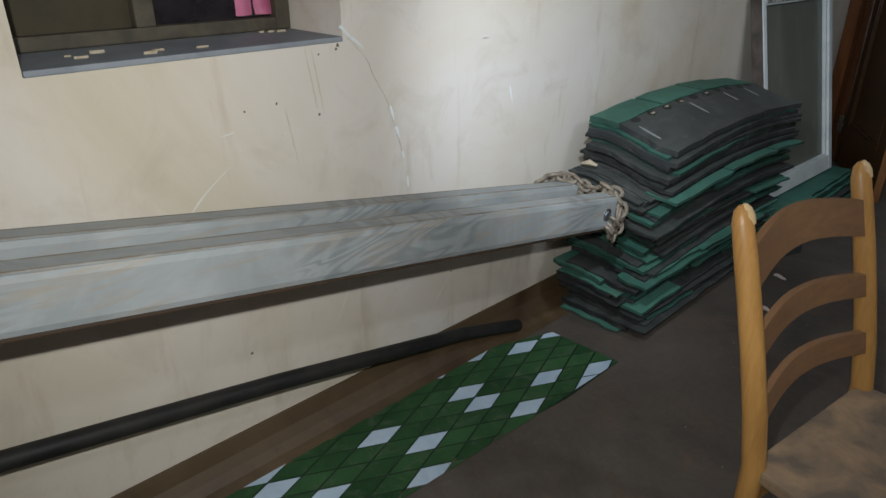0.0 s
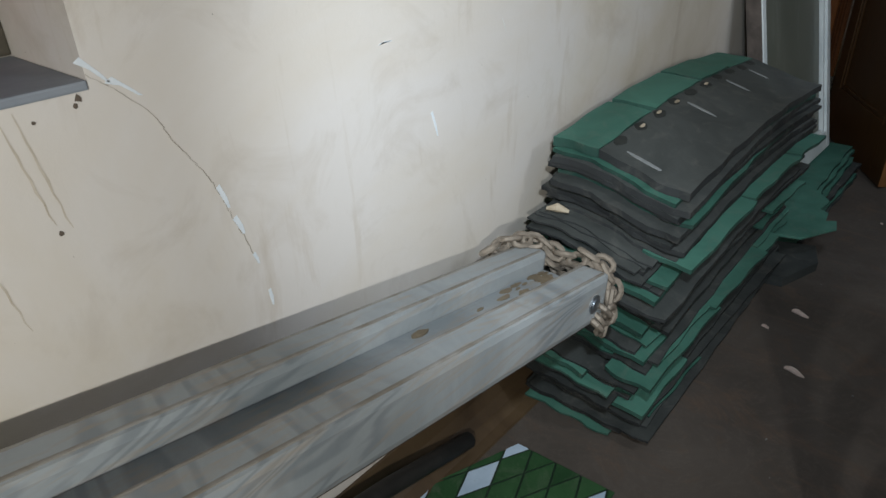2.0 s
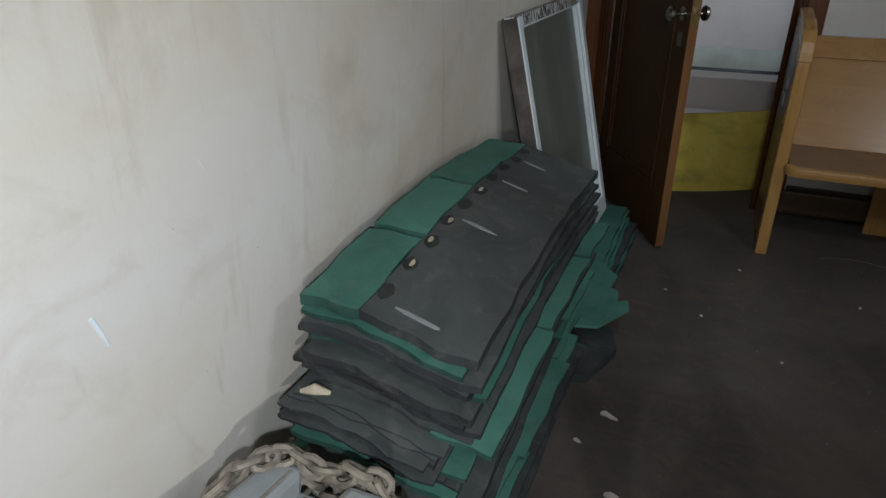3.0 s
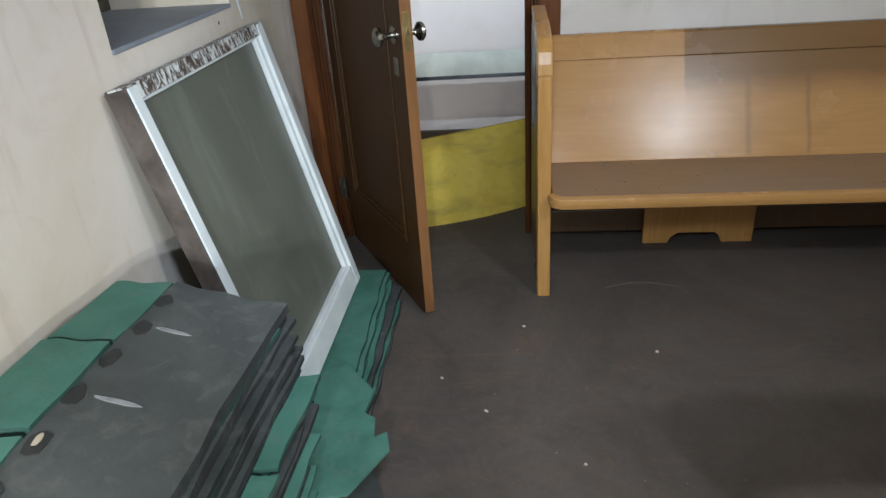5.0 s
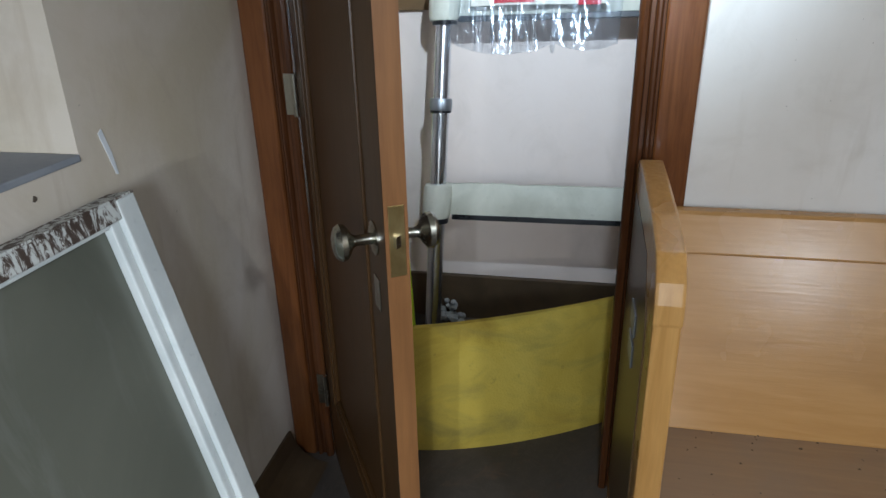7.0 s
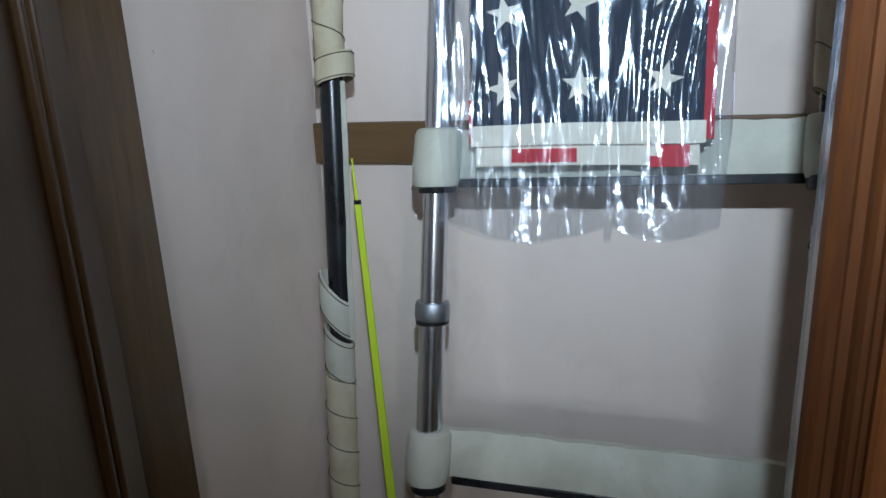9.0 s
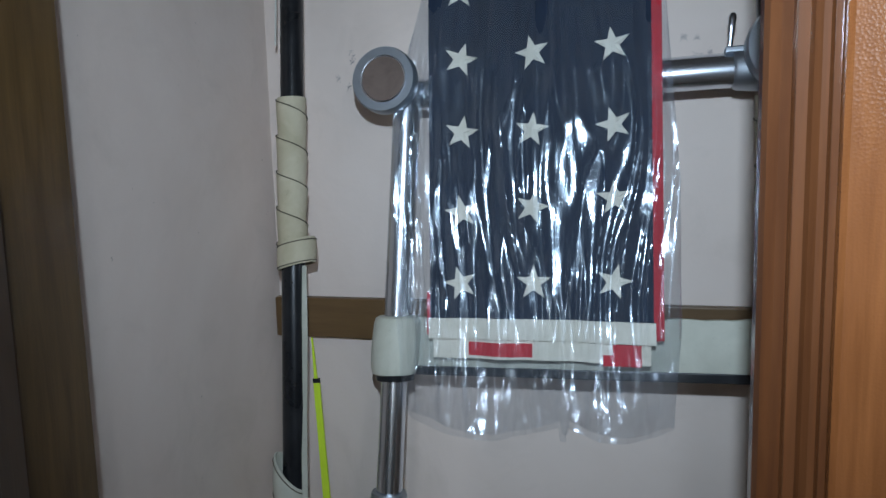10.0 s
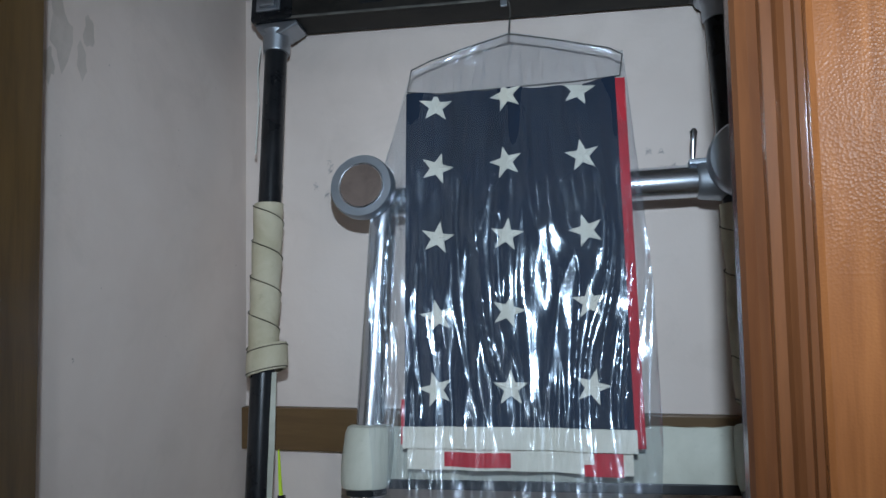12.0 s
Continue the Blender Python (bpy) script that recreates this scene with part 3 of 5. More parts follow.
for y, z, r in ((-3.545, 1.02, 0.005), (-3.55, 1.012, 0.004), (-3.60, 1.005, 0.003), (-3.61, 0.868, 0.004), (-3.80, 0.905, 0.003), (-3.72, 0.91, 0.003), (-3.17, 0.30, 0.003), (-0.70, 1.04, 0.006), (-3.86, 0.31, 0.004)):
    o = [(y + r * math.cos(a) * random.uniform(0.5, 1.2), z + r * math.sin(a) * random.uniform(0.5, 1.2)) for a in [2 * math.pi * k / 7 for k in range(7)]]
    part("knock", prism(o, "x", 0.0003, 0.0012), M_KNOCK, wall_west, "small dark knock in the plaster")

# flakes and the crack in the outer wall
M_CRACK = plain("crack_grey", (0.34, 0.29, 0.23), (0.42, 0.37, 0.30), 40, 0.9)
CRACK = ((-3.53, 1.045), (-3.50, 1.02), (-3.465, 0.985), (-3.44, 0.93), (-3.41, 0.885), (-3.392, 0.84), (-3.38, 0.80), (-3.365, 0.755), (-3.352, 0.71))
b = bmesh.new()
for (ya, za), (yb, zb) in zip(CRACK, CRACK[1:]):
    for s in range(4):
        p, q = s / 4, (s + 1) / 4
        w = random.uniform(0.0003, 0.0008)
        j0, j1 = random.uniform(-0.002, 0.002), random.uniform(-0.002, 0.002)
        prism([(ya + (yb - ya) * p - w + j0, za + (zb - za) * p), (ya + (yb - ya) * p + w + j0, za + (zb - za) * p), (ya + (yb - ya) * q + w + j1, za + (zb - za) * q), (ya + (yb - ya) * q - w + j1, za + (zb - za) * q)], "x", 0.0003, 0.001, bm=b)
part("crack", b, M_CRACK, wall_west, "thin dark crack in the plaster")
M_FLAKE = plain("bare_white_gypsum", (0.70, 0.74, 0.78), (0.80, 0.83, 0.86), 30, 0.8)
for ya, za, yb, zb, w in ((-3.535, 1.06, -3.505, 1.03, 0.005), (-3.505, 1.03, -3.47, 1.005, 0.006), (-3.393, 0.852, -3.382, 0.815, 0.004), (-3.376, 0.795, -3.366, 0.765, 0.0045), (-3.356, 0.725, -3.35, 0.705, 0.003), (-3.34, 0.65, -3.338, 0.62, 0.003),
                          (-2.925, 0.84, -2.91, 0.79, 0.003), (-0.534, 1.10, -0.512, 1.022, 0.006), (-1.10, 0.98, -1.095, 0.97, 0.004), (-3.05, 0.99, -3.02, 0.992, 0.003)):
    o = [(ya - w, za), (ya + w * 0.7, za + w), ((ya + yb) / 2 + w * 1.2, (za + zb) / 2), (yb + w * 0.4, zb), (yb - w * 0.6, zb + w * 0.3), ((ya + yb) / 2 - w, (za + zb) / 2 + w)]
    part("flake", prism(o, "x", 0.0003, 0.0013), M_FLAKE, wall_west, "bare white patch of flaked plaster")

closet_left = bpy.data.objects["closet_wall_left"]
M_PATCH = plain("bared_grey_plaster", (0.50, 0.42, 0.36), (0.60, 0.51, 0.45), 20, 0.9)
for t, z, r in ((0.325, 2.03, 0.034), (0.335, 1.965, 0.040), (0.38, 1.94, 0.026), (0.395, 1.995, 0.024), (0.31, 1.915, 0.022)):
    o = []
    for k in range(13):
        a = 2 * math.pi * k / 13
        o.append((t + r * 0.6 * math.cos(a) * random.uniform(0.5, 1.15), z + r * 1.4 * math.sin(a) * random.uniform(0.5, 1.15)))
    b = bmesh.new()
    b.faces.new([b.verts.new((SIDE + 0.0006 + 0.01 * (r - 0.02), p[0], p[1])) for p in o])
    part("flaked_patch", b, M_PATCH, closet_left, "patch of flaked paint")

closet_back = bpy.data.objects["closet_wall_back"]
M_PEN = plain("faded_pen", (0.34, 0.30, 0.29), (0.44, 0.39, 0.37), 40, 0.9)
for x, z, w, h in ((0.178, 1.815, 0.042, 0.06), (0.205, 1.85, 0.022, 0.035), (0.925, 1.847, 0.03, 0.012), (0.935, 1.812, 0.06, 0.008)):
    for k in range(5):
        x0, z0 = x + random.uniform(-w, w) / 2, z + random.uniform(-h, h) / 2
        pts = [(x0 + 0.006 * math.sin(2.1 * i + k), BACK - 0.0004, z0 + 0.005 * math.cos(2.7 * i + 2 * k) - 0.0012 * i) for i in range(6)]
        part("scribble", tube(pts, 0.0005, 4), M_PEN, closet_back, "faint pen scribble")

# ---- closet doorway ----


def casing(x0, x1, inner, name):
    """Moulded trim board; inner is the side with the bead."""
    w = x1 - x0
    bead = [(0, 0.02), (0, 0.006), (0.003, 0.0), (0.010, -0.004), (0.018, -0.002), (0.022, 0.004), (0.024, 0.010), (0.032, 0.010), (0.034, 0.004), (0.038, -0.001), (0.043, -0.001), (0.047, 0.004), (0.049, 0.010), (0.054, 0.010), (0.054, 0.02)]
    board = [(0.054, 0.02), (0.055, 0.004), (0.059, 0.001), (w - 0.006, 0.001), (w, 0.006), (w, 0.02)]

    def side(p):
        return (x1 - p[0], p[1]) if inner == "right" else (x0 + p[0], p[1])
    ob = single(name, prism([side(p) for p in board], "z", 0, HEAD + 0.11), M_CASE, "orange-brown varnished wooden door casing with moulded edge", "door casing", kind="structure")
    part("bead_moulding", prism([side(p) for p in bead], "z", 0, HEAD + 0.11), M_BEAD, ob, "red-brown beaded edge darkened by painted shade")
    return ob


casing(0.0, 0.119, "right", "door_casing")
right_casing = casing(0.890, 1.024, "left", "door_casing")
for x, z, r in ((0.949, 1.810, 0.0055), (0.909, 1.800, 0.005)):
    o = [(x + r * math.cos(a) * random.uniform(0.5, 1.0), z + 1.6 * r * math.sin(a) * random.uniform(0.6, 1.0)) for a in [2 * math.pi * k / 8 for k in range(8)]]
    part("chip", prism(o, "y", -0.0035, 0.004), M_BARE, right_casing, "pale chip in the varnish")
single("door_casing", prism([(0.02, HEAD), (0.0, HEAD), (0.0, HEAD + 0.1), (0.02, HEAD + 0.11)], "x", 0.119, 0.890), M_CASE, "varnished head casing over the doorway", "door casing", kind="structure")
for x0, x1 in ((JX0 - 0.022, JX0), (JX1, JX1 + 0.022)):
    single("door_jamb", box(x0, x1, 0.0205, DEEP + 0.001, 0, HEAD + 0.02, 0.001), M_JAMB, "dark brown varnished door jamb", "door jamb", kind="structure")
single("door_jamb", box(JX0, JX1, 0.0205, DEEP + 0.001, HEAD, HEAD + 0.022), M_JAMB, "dark brown varnished head jamb", "door jamb", kind="structure")

# the leaf, swung open into the room
LEAF = Matrix.Translation((0.130, -0.006, 0)) @ Matrix.Rotation(radians(-59.0), 4, "Z")
LW, LT, HS = 0.750, 0.036, 0.088
door = thing("door_1", (0.128, -0.004, 0.0), "dark brown panelled wooden door standing half open", "door", kind="structure")
Z0, Z1 = 0.012, 2.02
for x0, x1, z0, z1 in ((0, HS, Z0, Z1), (LW - 0.115, LW - 0.002, Z0, Z1)):
    part("stile", box(x0, x1, 0, LT, z0, z1, 0.002, LEAF), M_LEAF, door)
for z0, z1 in ((Z0, 0.25), (1.89, Z1)):
    part("rail", box(HS, LW - 0.115, 0.0, LT, z0, z1, 0.002, LEAF), M_LEAF, door)
part("panel", box(HS, LW - 0.115, 0.011, LT - 0.011, 0.25, 1.89, 0, LEAF), M_LEAF, door)
for side in (0, 1):
    def put(d):
        return d if side == 0 else LT - d
    fr = bmesh.new()
    for w0, w1, d in ((0.0, 0.012, -0.004), (0.012, 0.020, 0.004), (0.020, 0.032, 0.0005)):
        for x0, x1, z0, z1 in ((HS + w0, HS + w1, 0.25 + w0, 1.89 - w0), (LW - 0.115 - w1, LW - 0.115 - w0, 0.25 + w0, 1.89 - w0), (HS + w1, LW - 0.115 - w1, 0.25 + w0, 0.25 + w1), (HS + w1, LW - 0.115 - w1, 1.89 - w1, 1.89 - w0)):
            box(x0, x1, min(put(d), put(0.0115)), max(put(d), put(0.0115)), z0, z1, 0.003, LEAF, fr)
    part("panel_moulding", fr, M_LEAF, door)
part("edge_strip", box(LW - 0.002, LW, 0.0005, LT - 0.0005, Z0, Z1, 0, LEAF), M_EDGE, door, "bare orange-brown door edge")
plate = part("latch_plate", box(LW, LW + 0.002, 0.006, LT - 0.006, 0.925, 1.035, 0.0006, LEAF), M_BRASS, door, "worn brass latch plate")
part("latch_bolt", prism([(LW + 0.002, 0.012), (LW + 0.011, 0.014), (LW + 0.002, 0.024)], "z", 0.972, 0.99, m=LEAF), M_CHROME, plate)
lm = LEAF.to_3x3()
for s, y in ((-1, 0.0), (1, LT)):
    c = LEAF @ Vector((LW - 0.062, y, 0.965))
    ax = lm @ Vector((0, s, 0))
    rose = part("rose", turned([(0, 0.027), (0.003, 0.027), (0.006, 0.02), (0.007, 0.012)], c, ax), M_KNOB, door, smooth=True)
    part("door_knob", turned([(0.006, 0.009), (0.030, 0.0085), (0.036, 0.012), (0.040, 0.020), (0.046, 0.0275), (0.054, 0.029), (0.061, 0.024), (0.065, 0.012), (0.066, 0.0)], c, ax, 28), M_KNOB, door, "tarnished metal door knob", True)
    if s == -1:
        part("escutcheon", box(LW - 0.078, LW - 0.046, -0.002, 0.0, 0.845, 0.90, 0.001, LEAF), M_KNOB, door, "small keyhole plate")
for z in (0.24, 1.07, 1.83):
    h = part("hinge", tube([(0.124, -0.012, z - 0.05), (0.124, -0.012, z + 0.05)], 0.0065, 12), M_KNOB, door, "tarnished steel hinge")
    part("hinge_leaf", box(0.096, 0.124, -0.0045, -0.001, z - 0.048, z + 0.048), M_KNOB, h)

# ---- pew ----
pew = thing("church_pew", (2.05, -0.3, 0), "long varnished oak church pew with dusty seat and shadow painted on backrest", "pew")
PX0, PX1 = 0.918, 3.25
END = [(-0.525, 0.0), (-0.518, 0.40), (-0.506, 0.79), (-0.502, 0.835), (-0.492, 0.868), (-0.455, 0.905), (-0.34, 0.928), (-0.18, 0.94), (-0.05, 0.945), (-0.012, 0.93), (-0.012, 0.0)]
for x0, x1 in ((PX0 - 0.003, PX0 + 0.043), (PX1 - 0.042, PX1)):
    e = part("end_panel", prism(END, "x", x0, x1, 0.006), M_PEW_E, pew, "solid oak end panel with sloped top")
    CAP = [(-0.512, 0.80), (-0.508, 0.838), (-0.497, 0.873), (-0.458, 0.911), (-0.34, 0.934), (-0.18, 0.946), (-0.05, 0.951), (-0.013, 0.936), (-0.013, 0.86), (-0.30, 0.85), (-0.40, 0.80)]
    part("end_cap", prism(CAP, "x", x0 - 0.0015, x1 + 0.0015, 0.006), M_PEW_E, e, "thicker rounded oak cap")
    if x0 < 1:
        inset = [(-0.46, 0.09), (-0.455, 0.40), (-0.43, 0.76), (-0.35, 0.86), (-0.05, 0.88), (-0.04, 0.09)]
        # outer face covered by a panel in a darker brown
        part("side_veneer", prism(inset, "x", x0 - 0.0025, x0 + 0.001), M_PEW_D, e, "dark brown outer face")
        for z in (0.655, 0.585):
            part("label_holder", box(x0 - 0.006, x0 - 0.0026, -0.30, -0.22, z, z + 0.05, 0.001), M_STEEL, e, "small metal card holder")
SX0, SX1 = PX0 + 0.044, PX1 - 0.044
so = [(SX0, -0.235), (SX0, -0.528), (SX0 - 0.014, -0.530), (SX0 - 0.010, -0.566), (SX0 + 0.004, -0.588), (SX0 + 0.034, -0.598), (SX1 - 0.03, -0.598), (SX1, -0.56), (SX1, -0.235)]
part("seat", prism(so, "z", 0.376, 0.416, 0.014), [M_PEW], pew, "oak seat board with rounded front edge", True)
part("seat_dust", prism([(SX0 + 0.006, -0.245), (SX0 + 0.006, -0.54), (SX0 + 0.03, -0.572), (SX1 - 0.02, -0.572), (SX1 - 0.006, -0.245)], "z", 0.4155, 0.4166), M_SEAT, pew, "brown dust layer on the seat")
back = [(-0.255, 0.417), (-0.085, 0.755), (-0.06, 0.757), (-0.235, 0.40)]
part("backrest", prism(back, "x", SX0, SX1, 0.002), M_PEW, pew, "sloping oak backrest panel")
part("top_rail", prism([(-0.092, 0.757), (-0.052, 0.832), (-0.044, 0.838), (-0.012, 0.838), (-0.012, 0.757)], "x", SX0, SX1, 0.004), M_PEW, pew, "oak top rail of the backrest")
for x0 in (1.366, 2.45):
    w = 0.435
    o = [(x0, 0), (x0 + 0.10, 0), (x0 + 0.115, 0.028), (x0 + 0.14, 0.045), (x0 + 0.285, 0.045), (x0 + 0.305, 0.028), (x0 + 0.315, 0), (x0 + w, 0), (x0 + w, 0.376), (x0, 0.376)]
    part("support_board", prism(o, "y", -0.118, -0.094, 0.002), M_PEW_E, pew, "notched oak support board")
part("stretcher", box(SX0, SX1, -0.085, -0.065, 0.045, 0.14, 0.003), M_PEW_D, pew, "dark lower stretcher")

# ---- painted wooden beam with chain, leaning along the outer wall ----
TILT = math.atan(0.182)
BM = Matrix.Translation((0.03, -2.785, 0.544)) @ Matrix.Rotation(-TILT, 4, "X")
beam = thing("painted_beam", (0.2, -5.4, 0.0), "long grey-blue painted timber beam with raised edges and chain", "beam")
BL = 2.72
part("edge_rail", box(0.238, 0.306, -BL, 0, -0.104, -0.004, 0.014, BM), M_BEAM, beam, "worn painted side rail")
part("edge_rail", box(0.092, 0.158, -BL, 0.004, -0.104, -0.004, 0.014, BM), M_BEAM, beam, "worn painted side rail")
part("web", box(0.152, 0.240, -BL, -0.004, -0.098, -0.046, 0.003, BM), M_BEAM, beam, "recessed painted web between the rails")
# thin dark board added for the shade that shows below the beam
part("underside", box(0.104, 0.296, -BL, -0.01, -0.112, -0.1045, 0.002, BM), M_BEAMU, beam, "thin dark board standing in for the shade under the beam")
for x0, x1 in ((0.2440, 0.2520), (0.2905, 0.2985), (0.0985, 0.106), (0.1425, 0.1505)):
    part("worn_edge", box(x0, x1, -BL + 0.01, -0.012, -0.0105, -0.0036, 0.003, BM), M_WORN, beam, "rust-brown worn edge")
b = bmesh.new()
for k in range(34):
    y, x = -abs(random.gauss(0, 0.12)) - 0.02, random.uniform(0.165, 0.225)
    r = random.uniform(0.004, 0.016)
    o = [(x + 0.6 * r * math.cos(a) * random.uniform(0.6, 1.1), y + 1.6 * r * math.sin(a) * random.uniform(0.6, 1.1)) for a in [2 * math.pi * q / 9 for q in range(9)]]
    prism(o, "z", -0.0465, -0.0448 + random.uniform(0, 0.0025), m=BM, bm=b)
part("dirt", b, M_DIRT, beam, "rusty dirt in the groove")
wash = part("washer", turned([(0, 0.019), (0.003, 0.019), (0.0032, 0.012), (0.006, 0.012), (0.007, 0.008)], BM @ Vector((0.306, -0.055, -0.055)), (1, 0, 0)), M_STEEL, beam, "shiny steel washer and bolt", True)


def chain_link(c, d, roll, size=0.022, r=0.0062):
    d = Vector(d).normalized()
    s = d.orthogonal().normalized()
    s = Matrix.Rotation(roll, 3, d) @ s
    pts = []
    for k in range(10):
        a = 2 * math.pi * k / 10
        pts.append(Vector(c) + d * math.cos(a) * size + s * math.sin(a) * size * 0.62)
    return tube(pts, r, 6, closed=True)


PTS = [(0.075, -0.10, -0.012), (0.085, -0.055, 0.006), (0.105, -0.015, 0.008), (0.14, 0.008, 0.006), (0.18, 0.012, -0.012), (0.215, 0.012, -0.008), (0.245, 0.012, 0.004), (0.275, 0.012, -0.004), (0.298, 0.014, -0.03), (0.306, 0.014, -0.065), (0.310, 0.006, -0.095), (0.312, -0.02, -0.085), (0.312, -0.045, -0.065)]
PTS = [Vector(p) for p in PTS]
chain = thing("chain", BM @ Vector((0.3, 0.0, -0.1)), "heavy rusty chain draped over the end of the beam", "chain")
for strand in range(3):
    total = sum((q - p).length for p, q in zip(PTS, PTS[1:]))
    n = int(total / 0.027)
    for k in range(n):
        t, acc = (k + 0.33 * strand) / n * total, 0
        for p, q in zip(PTS, PTS[1:]):
            L = (q - p).length
            if acc + L >= t:
                c = p + (q - p) * ((t - acc) / L)
                d = q - p
                break
            acc += L
        c = c + Vector(((0.004, -0.008, 0.0)[strand % 3], (0.0, 0.012, 0.004)[strand % 3], (0.004, -0.018, -0.034)[strand % 3])) + Vector([random.uniform(-0.006, 0.006) for _ in range(3)])
        part("link", chain_link(BM @ c, BM.to_3x3() @ d, (k % 2) * 1.5 + 0.5 * random.random()), M_CHAIN, chain, smooth=True)

# black pipe with its lower end on the floor
single("black_pipe", tube([(0.075, -2.92, 0.031), (0.085, -3.2, 0.122), (0.090, -3.83, 0.260), (0.06, -4.6, 0.385), (0.03, -5.5, 0.53)], 0.021, 16), M_PIPE, "long black pipe leaning along the foot of the wall", "pipe", smooth=True)

# ---- strip of diamond-patterned lino ----
lino = thing("lino_strip", (0.28, -3.5, 0.0), "strip of green lino with pale blue diamonds lying on floor", "floor covering")
OUT = [(0.1616, -2.8313), (0.4174, -2.8187), (0.4197, -3.0922), (0.3637, -3.5621), (0.3656, -3.7431), (0.3532, -4.3457), (0.0427, -4.3318), (0.0434, -3.9297), (0.0357, -3.5373), (0.0593, -3.1062)]
part("backing", prism(OUT, "z", 0.0005, 0.003), M_DIAB, lino, "dark joint-coloured lino backing")


def clip(poly, outline):
    """The part of a convex piece within the strip's outline (taken edge by edge)."""
    res = poly
    n = len(outline)
    for i in range(n):
        a, c = Vector(outline[i]), Vector(outline[(i + 1) % n])
        e = c - a
        nrm = Vector((e.y, -e.x))
        got = []
        for k in range(len(res)):
            p, q = Vector(res[k - 1]), Vector(res[k])
            dp, dq = (p - a).dot(nrm), (q - a).dot(nrm)
            if (dp >= 0) != (dq >= 0):
                got.append(tuple(p + (q - p) * (dp / (dp - dq))))
            if dq >= 0:
                got.append(tuple(q))
        res = got
        if len(res) < 3:
            return []
    return res


HULL = [(0.1616, -2.8313), (0.4174, -2.8187), (0.4097, -3.1923), (0.3553, -4.3458), (0.0427, -4.3318), (0.0402, -3.4772), (0.0593, -3.1062)]
E1, E2 = Vector((0.0398, 0.0786)), Vector((-0.0274, 0.0783))
START = Vector((0.1639, -3.6844))
PALE = {(0, 0), (2, 2), (2, -1), (3, 1), (5, 0), (5, 2), (7, 2), (7, 1), (1, 5), (3, 5), (4, 6), (0, 4), (-1, 3), (-2, -2), (3, -3), (0, -3), (-3, -1), (-5, -3)}
for i in range(-14, 16):
    for j in range(-12, 14):
        o = START + E1 * i + E2 * j
        g = 0.04
        q = [o + E1 * g + E2 * g, o + E1 * (1 - g) + E2 * g, o + E1 * (1 - g) + E2 * (1 - g), o + E1 * g + E2 * (1 - g)]
        q = clip([tuple(p) for p in q], HULL)
        if len(q) >= 3:
            part("diamond", prism(q, "z", 0.003, 0.0042), M_DIAL if (i, j) in PALE else M_DIAG, lino)

# ---- tall stack of mats ----
rng = random.Random(7)


def bend(x, y, h):
    """Sag of the pile at height h: it slumps towards the room and humps along its length."""
    k = max(0.0, min(1.0, (x - 0.13) / 0.26))
    k = k * k * (3 - 2 * k)
    f = min(1.0, h / 0.5)
    return h - 0.050 * f * k + 0.034 * f * math.sin(math.pi * max(0, min(1, (y + 2.62) / 1.1))) + 0.004 * f * (1 - k)


def mat_sheet(x0, x1, y0, y1, h, thick, yaw, ph):
    cx, cy = (x0 + x1) / 2, (y0 + y1) / 2

    def at(u, v):
        x, y = x0 + (x1 - x0) * u, y0 + (y1 - y0) * v
        dx, dy = x - cx, y - cy
        x, y = cx + dx * math.cos(yaw) - dy * math.sin(yaw), cy + dx * math.sin(yaw) + dy * math.cos(yaw)
        rag = 0.0045 * math.sin(31 * y + ph) + 0.004 * math.sin(67 * x + 2 * ph) + 0.005 * noise.noise((14 * x + ph, 14 * y, ph))
        return (x + (0.5 * rag if u in (0, 1) else 0), y + (rag if v in (0, 1) else 0), bend(x, y, h))
    return sheet(9, 12, at, thick, edged=True)


h = 0.0
while h < 0.668:
    t = rng.choice((0.005, 0.006, 0.007, 0.009, 0.012))
    if h > 0.56:
        t = rng.choice((0.010, 0.012, 0.016))
    h += t
    green = rng.random() < (0.12 if h < 0.09 else 0.42 if h < 0.54 else 0.14)
    x0, x1 = 0.085 + rng.uniform(-0.03, 0.02), 0.372 + rng.uniform(-0.045, 0.030)
    y0, y1 = -2.635 + rng.uniform(-0.035, 0.05), -1.6 + rng.uniform(-0.05, 0.05)
    if h < 0.10:
        x1, y0 = x1 + 0.012, y0 - 0.012
    if 0.12 < h < 0.22:
        y0, x0, x1 = y0 - 0.055, x0 - 0.01, x1 - 0.03
    if 0.30 < h < 0.40:
        y0, x1 = y0 + 0.03, x1 - 0.03
    if h > 0.3:
        x1 += max(0.0, 0.66 - h) * 0.07
    if h > 0.55:
        x0, x1, y0 = 0.07 + rng.uniform(-0.014, 0.014), 0.383 + (0.68 - h) * 0.14 + rng.uniform(-0.010, 0.010), -2.585 + rng.uniform(-0.03, 0.02)
    if 0.50 < h < 0.545:
        x0, x1, y0, green = 0.06, 0.35 + rng.uniform(-0.02, 0.0), -2.67 + rng.uniform(-0.015, 0.03), False
    cuts = [y0, y1]
    if green and h < 0.56:
        cuts = [y0, y0 + rng.uniform(0.25, 0.42), y0 + rng.uniform(0.58, 0.75), y1]
    for ya, yb in zip(cuts, cuts[1:]):
        xe = x1 + (rng.uniform(-0.04, 0.03) if len(cuts) > 2 else 0.0)
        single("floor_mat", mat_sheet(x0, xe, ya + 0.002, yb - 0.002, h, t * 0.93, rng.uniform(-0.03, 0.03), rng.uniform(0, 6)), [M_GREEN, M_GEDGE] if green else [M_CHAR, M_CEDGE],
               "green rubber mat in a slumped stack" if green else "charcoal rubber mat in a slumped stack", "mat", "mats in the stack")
STACK = h
